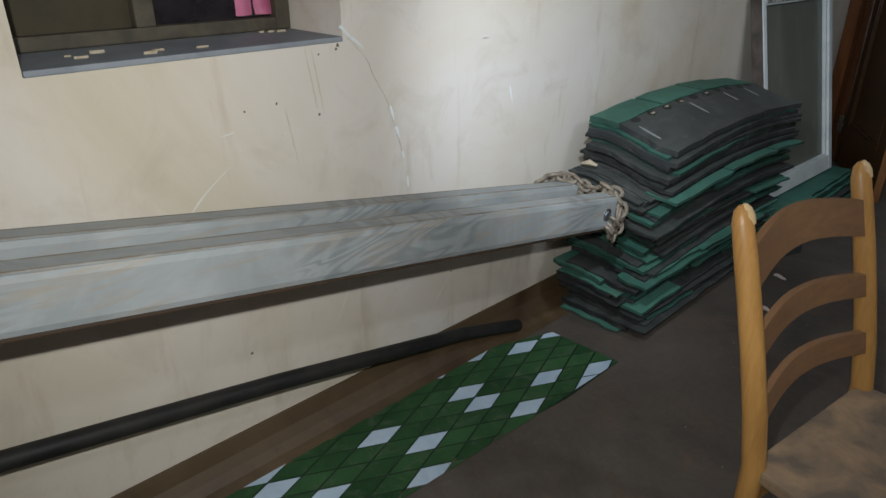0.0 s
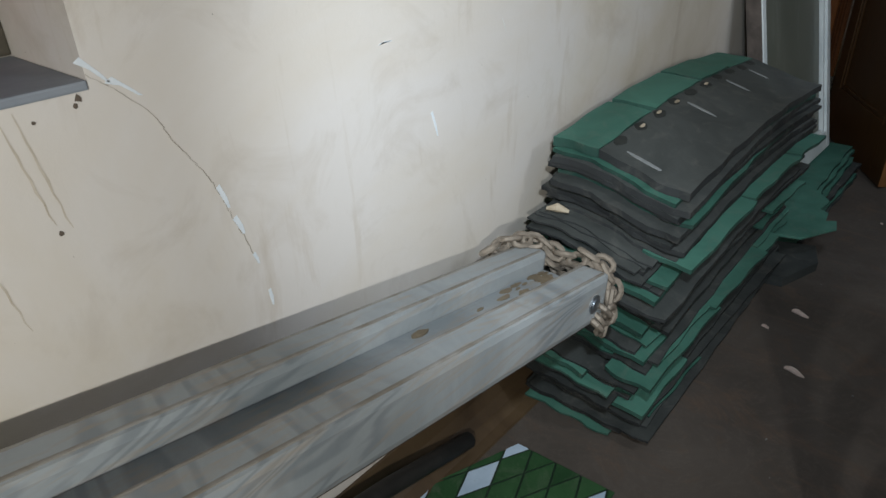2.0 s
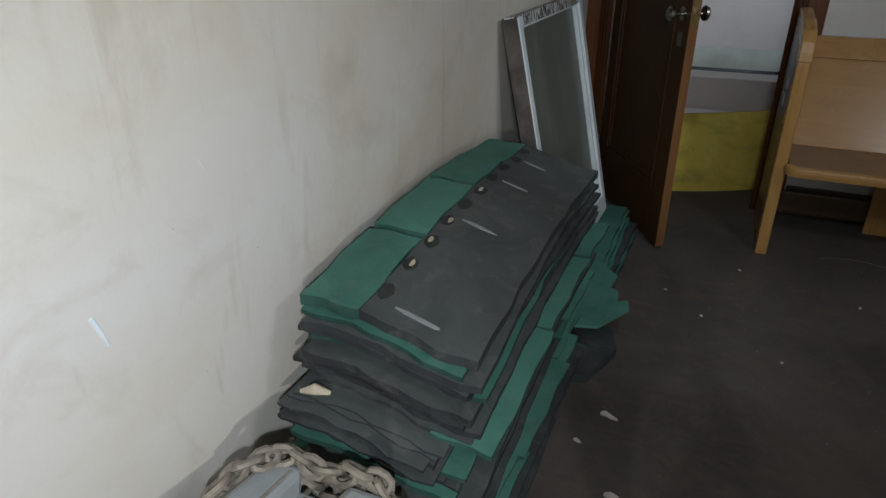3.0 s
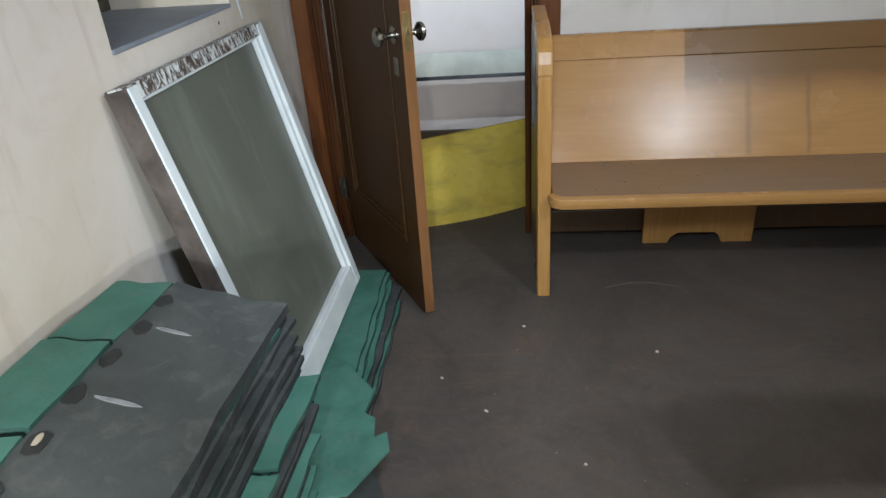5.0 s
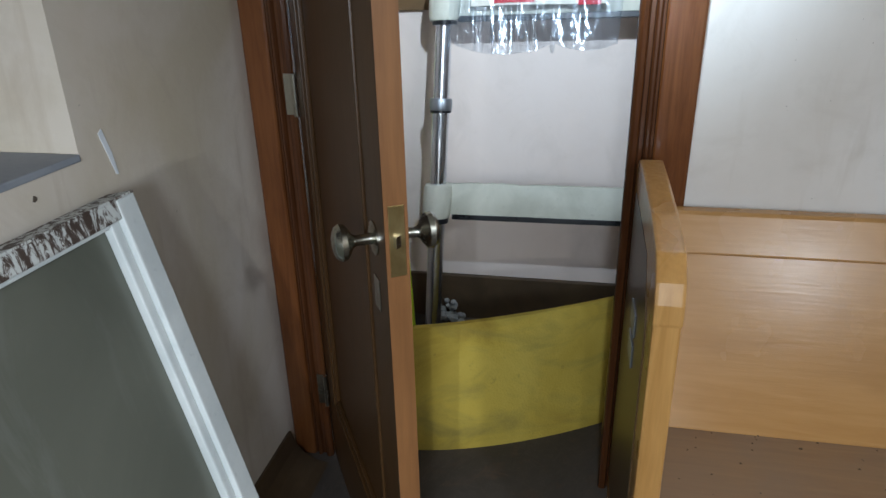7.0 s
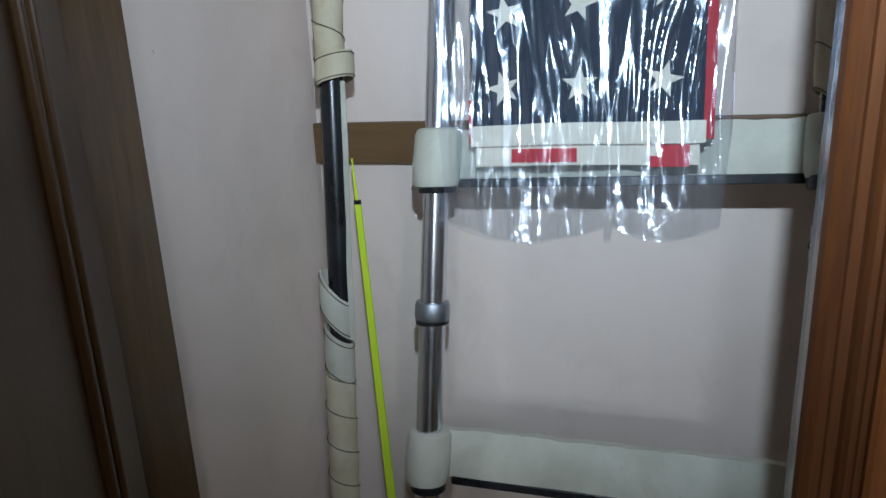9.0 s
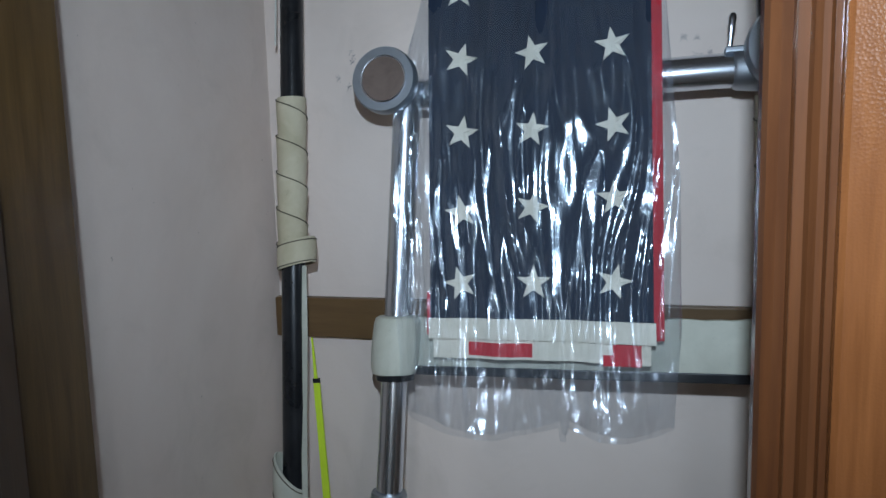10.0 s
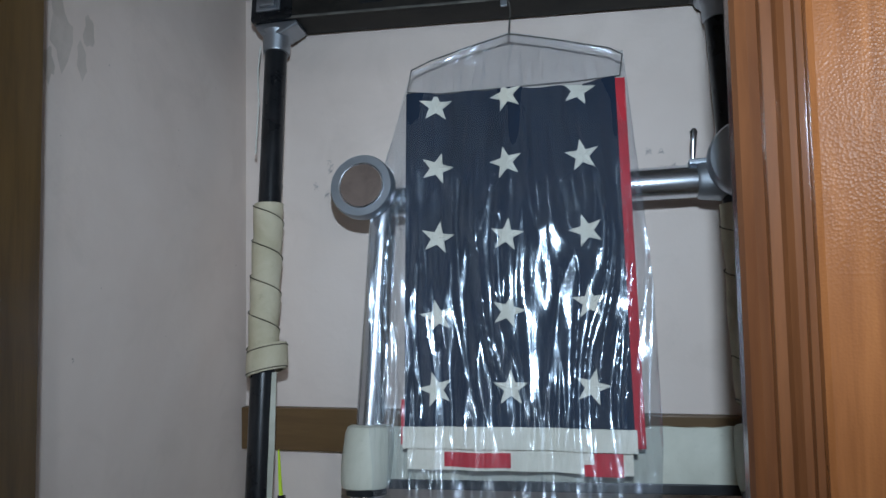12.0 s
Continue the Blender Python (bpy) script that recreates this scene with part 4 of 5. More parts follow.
# loose green tiles that stick out of the pile towards the room
for y0, y1, hh in ((-2.60, -2.245, 0.545), (-2.24, -1.90, 0.548), (-1.89, -1.62, 0.55)):
    single("floor_mat", mat_sheet(0.325, 0.440, y0, y1, hh, 0.010, -0.02, y0), [M_GREEN, M_GEDGE], "green rubber tile sticking out of the stack", "mat", "mats in the stack")
for y0, y1, hh in ((-2.70, -2.3, 0.245), (-2.28, -1.8, 0.25)):
    single("floor_mat", mat_sheet(0.30, 0.418, y0, y1, hh, 0.010, -0.02, y0), [M_GREEN, M_GEDGE], "green rubber tile sticking out of the stack", "mat", "mats in the stack")
# the top mat: green strip with slits, a row of worn holes, charcoal half with pale scrapes
top = thing("top_mat", (0.2, -2.1, STACK), "half green, half charcoal mat topping the stack, with worn holes", "mat", "mats in the stack")
part("charcoal_half", mat_sheet(0.175, 0.388, -2.572, -1.585, STACK + 0.020, 0.019, 0, 1.0), [M_CHAR, M_CEDGE], top, "charcoal half of the mat")
for y0, y1 in ((-2.572, -2.323), (-2.308, -2.026), (-2.014, -1.804), (-1.795, -1.585)):
    part("green_strip", mat_sheet(0.062, 0.176, y0, y1, STACK + 0.022 + 0.002 * ((y0 * 10) % 2), 0.021, 0, y0), [M_GREEN, M_GEDGE], top, "green strip with cut slits")


def lying(name, x, y, rx, ry, material, label, thick=0.002, z=STACK + 0.0205):
    o = [(x + rx * math.cos(a) * random.uniform(0.8, 1.15), y + ry * math.sin(a) * random.uniform(0.8, 1.15)) for a in [2 * math.pi * k / 9 for k in range(9)]]
    b = bmesh.new()
    v1 = [b.verts.new((p[0], p[1], bend(p[0], p[1], z) + thick)) for p in o]
    v0 = [b.verts.new((p[0], p[1], bend(p[0], p[1], z) - 0.002)) for p in o]
    b.faces.new(v1)
    for k in range(9):
        b.faces.new((v0[k], v0[(k + 1) % 9], v1[(k + 1) % 9], v1[k]))
    return part(name, b, material, top, label)


for k in range(10):
    y = -2.50 + 0.094 * k
    lying("worn_hole", 0.190 + 0.003 * (k % 3), y, 0.014, 0.024, M_SPOT, "dark worn hole", 0.0012)
    if k in (1, 2, 3, 5):
        lying("flake", 0.192 + 0.004 * (k % 2), y + 0.004, 0.0045, 0.012, M_CHIP, "pale rubber flake", 0.0022)
for y, x0, x1 in ((-2.53, 0.22, 0.31), (-2.19, 0.215, 0.29), (-1.93, 0.215, 0.28), (-1.74, 0.215, 0.27)):
    lying("scrape", (x0 + x1) / 2, y, (x1 - x0) / 2, 0.005, M_SCRAPE, "pale scrape mark", 0.001)
b = bmesh.new()
tube([(0.10, -2.655, 0.563), (0.125, -2.65, 0.571), (0.15, -2.64, 0.563)], [0.004, 0.011, 0.004], 7, b)
single("crumpled_scrap", b, M_CHIP, "pale crumpled scrap lying on the mats", "debris")

# lower pile of green mats under the leaning sash
h = 0.0
for k in range(9):
    t = rng.choice((0.012, 0.014, 0.016))
    h += t
    x1 = 0.425 - 0.007 * k + rng.uniform(-0.016, 0.010)
    y0, y1 = -1.50 + 0.03 * k + rng.uniform(-0.05, 0.05), -0.545 + rng.uniform(-0.045, 0.045)
    yaw = rng.uniform(-0.03, 0.03)

    def low_at(u, v, x1=x1, y0=y0, y1=y1, h=h, yaw=yaw):
        x, y = 0.125 + (x1 - 0.125) * u, y0 + (y1 - y0) * v
        return (x + yaw * (y + 1.0) + (0.004 * math.sin(30 * y + h * 90) if u == 1 else 0), y, h)
    g = k not in (0, 3)
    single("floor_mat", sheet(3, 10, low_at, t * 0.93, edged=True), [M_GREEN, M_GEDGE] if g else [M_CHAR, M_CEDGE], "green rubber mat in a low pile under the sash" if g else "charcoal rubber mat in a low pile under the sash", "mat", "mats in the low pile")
PILE = h
torn = [(0.30, -1.62), (0.44, -1.58), (0.515, -1.44), (0.50, -1.38), (0.47, -1.40), (0.462, -1.33), (0.43, -1.31), (0.44, -1.22), (0.34, -1.10), (0.28, -1.20)]
single("floor_mat", prism(torn, "z", PILE + 0.001, PILE + 0.010, 0.001), M_GREEN, "torn green mat on top of the low pile", "mat", "mats in the low pile")
torn2 = [(0.33, -1.72), (0.44, -1.70), (0.50, -1.52), (0.46, -1.40), (0.33, -1.45)]
single("floor_mat", prism(torn2, "z", 0.001, 0.035, 0.001), M_CHAR, "charcoal mat scraps on the floor by the pile", "mat", "mats in the low pile")

# ---- old window sash leaning on the wall ----
W = Vector((0.02, 0.775, 0.0)).normalized()
U = Vector((-0.196, 0.03, 0.884))
SH = U.length
U = (U - W * U.dot(W)).normalized()
N = W.cross(U).normalized()
SM = Matrix.Translation((0.266, -1.378, PILE + 0.010)) @ Matrix((W, U, N)).transposed().to_4x4()
SW = 0.775
sash = thing("window_sash", (0.28, -0.96, PILE + 0.01), "old white-painted window sash with dusty glass leaning on wall", "window sash")
D = -0.048
part("stile", box(0, 0.034, 0.0, SH, D, 0, 0.003, SM), M_SASHW, sash, "white painted stile")
part("stile", box(SW - 0.042, SW, 0.0, SH, D, 0, 0.003, SM), M_SASHW, sash, "white painted stile")
part("outer_edge", box(-0.004, 0.001, 0.0, SH, D - 0.006, -0.004, 0.001, SM), M_SASHB, sash, "weathered brown outer edge")
part("bottom_rail", box(0.034, SW - 0.042, 0, 0.075, D, -0.001, 0.003, SM), M_SASHW, sash, "peeling white bottom rail")
part("top_rail", box(0.034, SW - 0.042, SH - 0.030, SH, D, -0.001, 0.003, SM), M_CHIPPED, sash, "chipped white paint over brown wood")
part("top_edge", box(-0.004, SW, SH, SH + 0.004, D - 0.004, 0.0, 0.001, SM), M_CHIPPED, sash, "weathered chipped top edge")
part("glass", box(0.034, SW - 0.042, 0.075, SH - 0.030, -0.032, -0.028, 0, SM), M_PANE, sash, "dusty grey glass pane")
for x0, x1, y0, y1 in ((0.034, 0.042, 0.075, SH - 0.030), (SW - 0.062, SW - 0.042, 0.075, SH - 0.030), (0.042, SW - 0.062, 0.075, 0.087), (0.042, SW - 0.062, SH - 0.038, SH - 0.030)):
    part("putty", box(x0, x1, y0, y1, -0.028, -0.010, 0.004, SM), M_SASHW, sash, "old pale glazing putty")

# ---- ladder-back chair ----
CM = Matrix.Translation((1.118, -3.301, 0)) @ Matrix.Rotation(radians(-7.8), 4, "Z") @ Matrix.Diagonal((1, 1.03, 0.95, 1))
chair = thing("ladder_back_chair", (1.28, -3.27, 0), "honey-coloured wooden ladder-back chair with scuffed seat", "chair")
HWD = 0.187


def rake(z):
    if z > 0.43:
        k = (z - 0.43) / 0.48
        return -0.02 - 0.115 * k ** 1.25
    return -0.02 - 0.05 * ((0.43 - z) / 0.43) ** 2


for s in (-1, 1):
    zs_ = [0.0, 0.12, 0.25, 0.36, 0.45, 0.55, 0.66, 0.76, 0.84, 0.885, 0.905, 0.914]
    rs = [0.015, 0.016, 0.018, 0.019, 0.02, 0.02, 0.0195, 0.019, 0.0185, 0.017, 0.012, 0.004]
    post = part("back_post", tube([(rake(z), s * HWD, z) for z in zs_], rs, 14, m=CM), M_CHAIR, chair, "", True)
    cap = [(rake(z) + 0.004, s * HWD + 0.005, z) for z in (0.884, 0.898, 0.910, 0.9165)]
    part("worn_tip", tube(cap, [0.0135, 0.0135, 0.0095, 0.003], 14, m=CM), M_BARE, post, "bare pale worn tip", True)
    part("front_leg", tube([(0.34, s * (HWD + 0.02), 0.0), (0.335, s * (HWD + 0.02), 0.43)], [0.014, 0.019], 14, m=CM), M_CHAIR, chair, "", True)
    part("side_stretcher", tube([(rake(0.2), s * HWD, 0.2), (0.338, s * (HWD + 0.02), 0.2)], 0.009, 10, m=CM), M_CHAIR, chair, "", True)
for z0, z1, rise in ((0.775, 0.845, 0.022), (0.655, 0.70, 0.014), (0.535, 0.58, 0.014)):
    def slat(u, v, z0=z0, z1=z1, rise=rise):
        y = -HWD + 0.008 + (2 * HWD - 0.016) * u
        arch = rise * math.sin(math.pi * u)
        z = z0 + (z1 - z0) * v + arch
        return CM @ Vector((rake(z) - 0.028 * math.sin(math.pi * u), y, z))
    part("slat", sheet(14, 2, slat, CM.to_3x3() @ Vector((0.012, 0, 0))), M_SLAT, chair, "curved brown back slat")
part("seat", prism([(-0.03, -HWD - 0.005), (0.36, -HWD - 0.045), (0.36, HWD + 0.045), (-0.03, HWD + 0.005)], "z", 0.425, 0.452, 0.006, CM), M_SEATW, chair, "scuffed grey-brown seat")
for y0, y1, x0, x1 in ((-HWD - 0.01, HWD + 0.01, -0.026, -0.005), (-HWD - 0.03, HWD + 0.03, 0.325, 0.345)):
    part("apron", box(x0, x1, y0, y1, 0.375, 0.4245, 0.002, CM), M_CHAIR, chair)
part("front_stretcher", tube([(0.338, -HWD - 0.02, 0.28), (0.338, HWD + 0.02, 0.28)], 0.009, 10, m=CM), M_CHAIR, chair, "", True)

# ---- blue stacking chair ----
blue = thing("stacking_chair", (1.72, -1.85, 0), "blue plastic chair on a bent chrome tube frame", "chair")
BC = Matrix.Translation((1.752, -1.755, 0)) @ Matrix.Rotation(radians(4), 4, "Z")


def seat_at(u, v):
    x, y = -0.21 + 0.42 * u, -0.42 + 0.42 * v
    return BC @ Vector((x * (0.95 + 0.05 * v), y, 0.44 + 0.012 * (2 * u - 1) ** 2 - 0.018 * math.sin(math.pi * v) + (-0.02 * (1 - v) ** 6)))


def back_at(u, v):
    x = -0.20 + 0.40 * u
    return BC @ Vector((x, 0.05 + 0.06 * v - 0.03 * (2 * u - 1) ** 2, 0.57 + 0.27 * v))


part("seat", sheet(8, 8, seat_at, 0.006), M_BLUE, blue, "moulded blue plastic seat", True)
part("backrest", sheet(8, 5, back_at, BC.to_3x3() @ Vector((0, 0.006, 0))), M_BLUE, blue, "moulded blue plastic backrest", True)
for s in (-1, 1):
    x = s * 0.215
    part("frame_tube", tube([(x, 0.10, 0.82), (x, 0.06, 0.60), (x, 0.01, 0.44), (x, -0.05, 0.425), (x, -0.36, 0.425), (x, -0.40, 0.40), (x, -0.425, 0.05), (x, -0.40, 0.012), (x, -0.36, 0.011), (x, 0.04, 0.011)], 0.011, 12, m=BC), M_CHROME, blue, "bent chrome tube", True)
part("floor_bar", tube([(-0.215, 0.04, 0.011), (0.215, 0.04, 0.011)], 0.0108, 12, m=BC), M_CHROME, blue, "chrome floor bar", True)
part("cross_tube", tube([(-0.215, -0.02, 0.425), (0.215, -0.02, 0.425)], 0.009, 10, m=BC), M_CHROME, blue, "", True)

# ---- things in the closet ----


def foam_at(u, v):
    x = 0.30 + 0.72 * u
    k = max(0.0, (x - 0.30) / 0.6)
    y = 0.062 + 0.225 * k ** 1.7
    bulge = 0.020 * math.sin(math.pi * v) * (1 + math.sin(6 * u)) + 0.014 * math.sin(7.5 * v + 2.2 * u) * math.sin(math.pi * v)
    ztop = 0.375 + 0.035 * u + 0.008 * math.sin(4 * u)
    return (x, y - bulge + 0.07 * v, ztop * v)


single("foam_sheet", sheet(26, 12, foam_at, (0.008, 0.022, 0.0)), M_FOAM, "sagging yellow foam sheet standing in the closet doorway", "foam sheet", smooth=True)

PY = 0.78
rack = thing("tube_rack", (0.6, PY, -0.043), "makeshift rack of black and chrome tubes bound with tape", "rack")


def wrapped(name, p, q, r, material, parent, label, turns, rise=0.6, start=0.0):
    """Cloth tape wound in a slanting spiral: each lap lies proud of the next, with a dark stitched edge."""
    p, q = Vector(p), Vector(q)
    length = (q - p).length
    pitch = length / turns
    b = bmesh.new()
    ns, nz = 20, max(6, int(length / 0.008))
    rings = []
    for j in range(nz + 1):
        t = j / nz
        c = p + (q - p) * t
        row = []
        for i in range(ns):
            a = 2 * math.pi * i / ns
            ph = (t * length / pitch + a / (2 * math.pi) + start) % 1.0
            rr = r * (1.0 + 0.13 * ph) * (1 + 0.025 * noise.noise((3 * math.cos(a), 3 * math.sin(a), 25 * c.z + 5 * c.x)))
            row.append(b.verts.new(c + Vector((math.cos(a) * rr, math.sin(a) * rr, rise * pitch * 0.06 * math.sin(a)))))
        rings.append(row)
    for j in range(nz):
        for i in range(ns):
            b.faces.new((rings[j][i], rings[j][(i + 1) % ns], rings[j + 1][(i + 1) % ns], rings[j + 1][i]))
    b.faces.new(rings[0][::-1])
    b.faces.new(rings[-1])
    w_ = part(name, b, material, parent, label, True)
    pts = []
    for k in range(int(turns * 20) + 1):
        ang = -2 * math.pi * (k / 20 + start)
        pts.append(p + (q - p) * min(1.0, k / 20 / turns) + Vector((math.cos(ang), math.sin(ang), 0)) * r * 1.12)
    part("tape_lap", tube(pts, 0.0014, 5), M_LINE, w_, "dark stitched edge of the tape")
    return w_


def ribbon(points, width, thick=0.002):
    """A flat strip of tape standing along a line of points, broad side to the room."""
    b = bmesh.new()
    rows_ = []
    for x, y, z in points:
        rows_.append([b.verts.new((x + sx * width / 2, y + sy * thick / 2, z)) for sx, sy in ((-1, -1), (1, -1), (1, 1), (-1, 1))])
    for r0, r1 in zip(rows_, rows_[1:]):
        for k in range(4):
            b.faces.new((r0[k], r0[(k + 1) % 4], r1[(k + 1) % 4], r1[k]))
    b.faces.new(rows_[0][::-1])
    b.faces.new(rows_[-1])
    return b


def slanted_lap(c, r, height, tilt):
    """One loose turn of tape that slants across a bar."""
    b = bmesh.new()
    ns = 24
    rows_ = []
    for dz, rr in ((-height / 2, r * 0.97), (-height * 0.2, r * 1.03), (height * 0.3, r * 1.01), (height / 2, r * 0.95), (height / 2, r * 0.86), (-height / 2, r * 0.86)):
        rows_.append([b.verts.new((c[0] + math.cos(a) * rr, c[1] + math.sin(a) * rr, c[2] + dz + tilt * math.cos(a))) for a in [2 * math.pi * i / ns for i in range(ns)]])
    for k in range(6):
        r0, r1 = rows_[k], rows_[(k + 1) % 6]
        for i in range(ns):
            b.faces.new((r0[i], r0[(i + 1) % ns], r1[(i + 1) % ns], r1[i]))
    return b


def edge_line(c, r, dz, tilt):
    return tube([(c[0] + math.cos(a) * r, c[1] + math.sin(a) * r, c[2] + dz + tilt * math.cos(a)) for a in [2 * math.pi * i / 24 for i in range(24)]], 0.0014, 5, closed=True)


LX = 0.103
lp = part("left_pole", tube([(LX - 0.012, PY, -0.04), (LX, PY, 1.0), (LX, PY, 2.185)], 0.0255, 20), M_BLACK, rack, "glossy black pole", True)
wrapped("tape", (LX - 0.002, PY, 1.425), (LX - 0.002, PY, 1.782), 0.0305, M_TAPE, lp, "yellowed cloth tape winding", 4.5)
for c, r, hh, ti, mat, lab in (((LX + 0.009, PY, 1.437), 0.0425, 0.056, 0.010, M_TAPE, "loose lap of cloth tape"), ((LX - 0.010, PY, 0.918), 0.0375, 0.085, -0.038, M_TAPEW, "loose slanting lap of white tape"), ((LX - 0.008, PY, 0.80), 0.0335, 0.10, -0.022, M_TAPEW, "white tape winding")):
    lap = part("tape", slanted_lap(c, r, hh, ti), mat, lp, lab, True)
    part("tape_lap", edge_line(c, r * 1.0, -hh * 0.42, ti), M_LINE, lap)
    part("tape_lap", edge_line(c, r * 1.0, hh * 0.40, ti), M_LINE, lap)
wrapped("tape", (LX - 0.012, PY, 0.10), (LX - 0.010, PY, 0.757), 0.0320, M_TAPE, lp, "yellowed cloth tape winding", 8, start=0.3)
part("tape_tail", ribbon([(LX + 0.028, PY - 0.006, 1.41), (LX + 0.031, PY - 0.008, 1.25), (LX + 0.027, PY - 0.006, 1.1), (LX + 0.030, PY - 0.012, 0.97), (LX + 0.034, PY - 0.016, 0.84)], 0.013), M_TAPEW, lp, "loose grey-white tape end hanging along the pole")
RX = 1.080
rp = part("right_pole", tube([(RX + 0.004, PY, -0.04), (RX, PY, 2.15)], 0.0260, 20), M_BLACK, rack, "glossy black pole", True)
wrapped("tape", (RX, PY, 1.54), (RX, PY, 1.715), 0.0305, M_TAPE, rp, "yellowed cloth tape winding", 2)
for z, hh, ti in ((1.455, 0.13, -0.030), (1.365, 0.10, -0.028)):
    lap = part("tape", slanted_lap((RX - 0.003, PY, z), 0.0325, hh, ti), M_TAPE, rp, "slanting lap of cloth tape", True)
    part("tape_lap", edge_line((RX - 0.003, PY, z), 0.0327, -hh * 0.45, ti), M_LINE, lap)
wrapped("tape", (RX + 0.002, PY, 0.70), (RX + 0.002, PY, 1.10), 0.0300, M_TAPEW, rp, "grimy white tape winding", 5)
part("rubber_band", tube([(RX, PY, 0.83), (RX, PY, 0.862)], 0.0345, 18), M_BLACK, rp, "black rubber band", True)


def chrome_x(z):
    return 0.268 + 0.0575 * z


cp = part("chrome_pole", tube([(chrome_x(0.92), PY, 0.92), (chrome_x(1.75), PY, 1.75)], 0.0275, 24), M_CHROME, rack, "upper chrome tube", True)
part("chrome_pole", tube([(chrome_x(0), PY, -0.04), (chrome_x(0.92), PY, 0.92)], 0.0290, 24), M_CHROME, rack, "lower telescoping chrome tube", True)
part("collar", tube([(chrome_x(z), PY, z) for z in (0.893, 0.899, 0.925, 0.932)], [0.036, 0.0385, 0.0385, 0.036], 24), M_STEEL, rack, "grey metal collar", True)
part("collar_strap", tube([(chrome_x(0.886), PY + 0.002, 0.884), (chrome_x(0.886), PY + 0.002, 0.894)], 0.0365, 24), M_BLACK, rack, "dark lower half of the collar", True)
# end discs of the chrome cross tube
for x, z, r in ((0.340, 1.788, 0.068), (1.100, 1.788, 0.076)):
    disc = part("end_disc", turned([(0, r * 0.955), (0.006, r), (0.028, r), (0.034, r * 0.955)], (x, PY - 0.068, z), (0, 1, 0), 44), M_STEEL, rack, "grey metal end disc", True)
    part("disc_hub", turned([(0, r * 0.72), (0.02, r * 0.60), (0.036, r * 0.55)], (x, PY - 0.034, z - 0.004), (0, 1, 0), 30), M_STEEL, disc, "tapered hub behind the disc", True)
    if x < 0.6:
        part("disc_face", turned([(0, 0.044), (0.002, 0.047), (0.0025, 0.047)], (x + 0.001, PY - 0.0695, z), (0, 1, 0), 36), M_DISCF, disc, "brown inset face")
        ringp = [(x + 0.001 + 0.047 * math.cos(a), PY - 0.0685, z + 0.047 * math.sin(a)) for a in [2 * math.pi * k / 36 for k in range(36)]]
        part("disc_lip", tube(ringp, 0.0022, 8, closed=True), M_CHROME, disc, "thin bright lip", smooth=True)
part("cross_tube", tube([(0.36, PY + 0.004, 1.768), (1.030, PY + 0.004, 1.768)], 0.0325, 24), M_CHROME, rack, "polished chrome cross tube", True)
part("tube_socket", tube([(1.010, PY + 0.004, 1.768), (1.016, PY + 0.004, 1.768), (1.07, PY + 0.004, 1.768)], [0.033, 0.038, 0.044], 24), M_STEEL, rack, "grey tapered tube socket", True)
lever = part("lever", tube([(1.004, PY - 0.012, 1.796), (1.005, PY - 0.016, 1.815), (1.007, PY - 0.022, 1.838), (1.009, PY - 0.024, 1.860), (1.010, PY - 0.024, 1.866)], [0.005, 0.0048, 0.0058, 0.0075, 0.004], 12), M_CHROME, rack, "small clamp lever", True)
part("lever_base", box(0.996, 1.030, PY - 0.024, PY + 0.004, 1.795, 1.806, 0.003), M_STEEL, lever, "grey lever block")
# top channel: a black box section that drops slightly along its length
CH = Matrix.Translation((0.14, PY, 2.2135)) @ Matrix.Rotation(math.atan(0.048), 4, "Y")
tb = part("top_channel", box(-0.03, 0.93, -0.036, -0.030, 0, 0.052, 0.0015, CH), M_BEAMB, rack, "black steel channel")
part("channel_flange", box(-0.03, 0.93, -0.0305, 0.040, 0, 0.006, 0.0015, CH), M_BEAMB, tb)
part("channel_flange", box(-0.03, 0.93, -0.0305, 0.040, 0.046, 0.052, 0.0015, CH), M_BEAMB, tb)
part("channel_lip", box(-0.03, 0.93, -0.0375, -0.0355, 0.0, 0.006, 0.0008, CH), M_WORNB, tb, "worn lower lip")
part("rubber_pad", prism([(0.0, 0.052), (0.09, 0.052), (0.078, 0.066), (0.05, 0.072), (0.0, 0.076)], "y", -0.034, 0.038, 0.003, CH), M_BLACK, tb, "black rubber pad on the channel")
part("rubber_pad", prism([(0.62, 0.052), (0.90, 0.052), (0.90, 0.072), (0.74, 0.074), (0.68, 0.066)], "y", -0.034, 0.038, 0.003, CH), M_BLACK, tb, "black rubber pad on the channel")
for x in [0.56 + 0.026 * k for k in range(11)]:
    part("hole", turned([(0, 0.0045), (0.0008, 0.0045)], CH @ Vector((x, -0.0366, 0.030)), (0, 1, 0), 10), M_SPOT, tb)
part("maker_plate", box(0.18, 0.235, -0.0372, -0.0358, 0.022, 0.040, 0.0005, CH), M_BLACK, tb, "small dark plate")
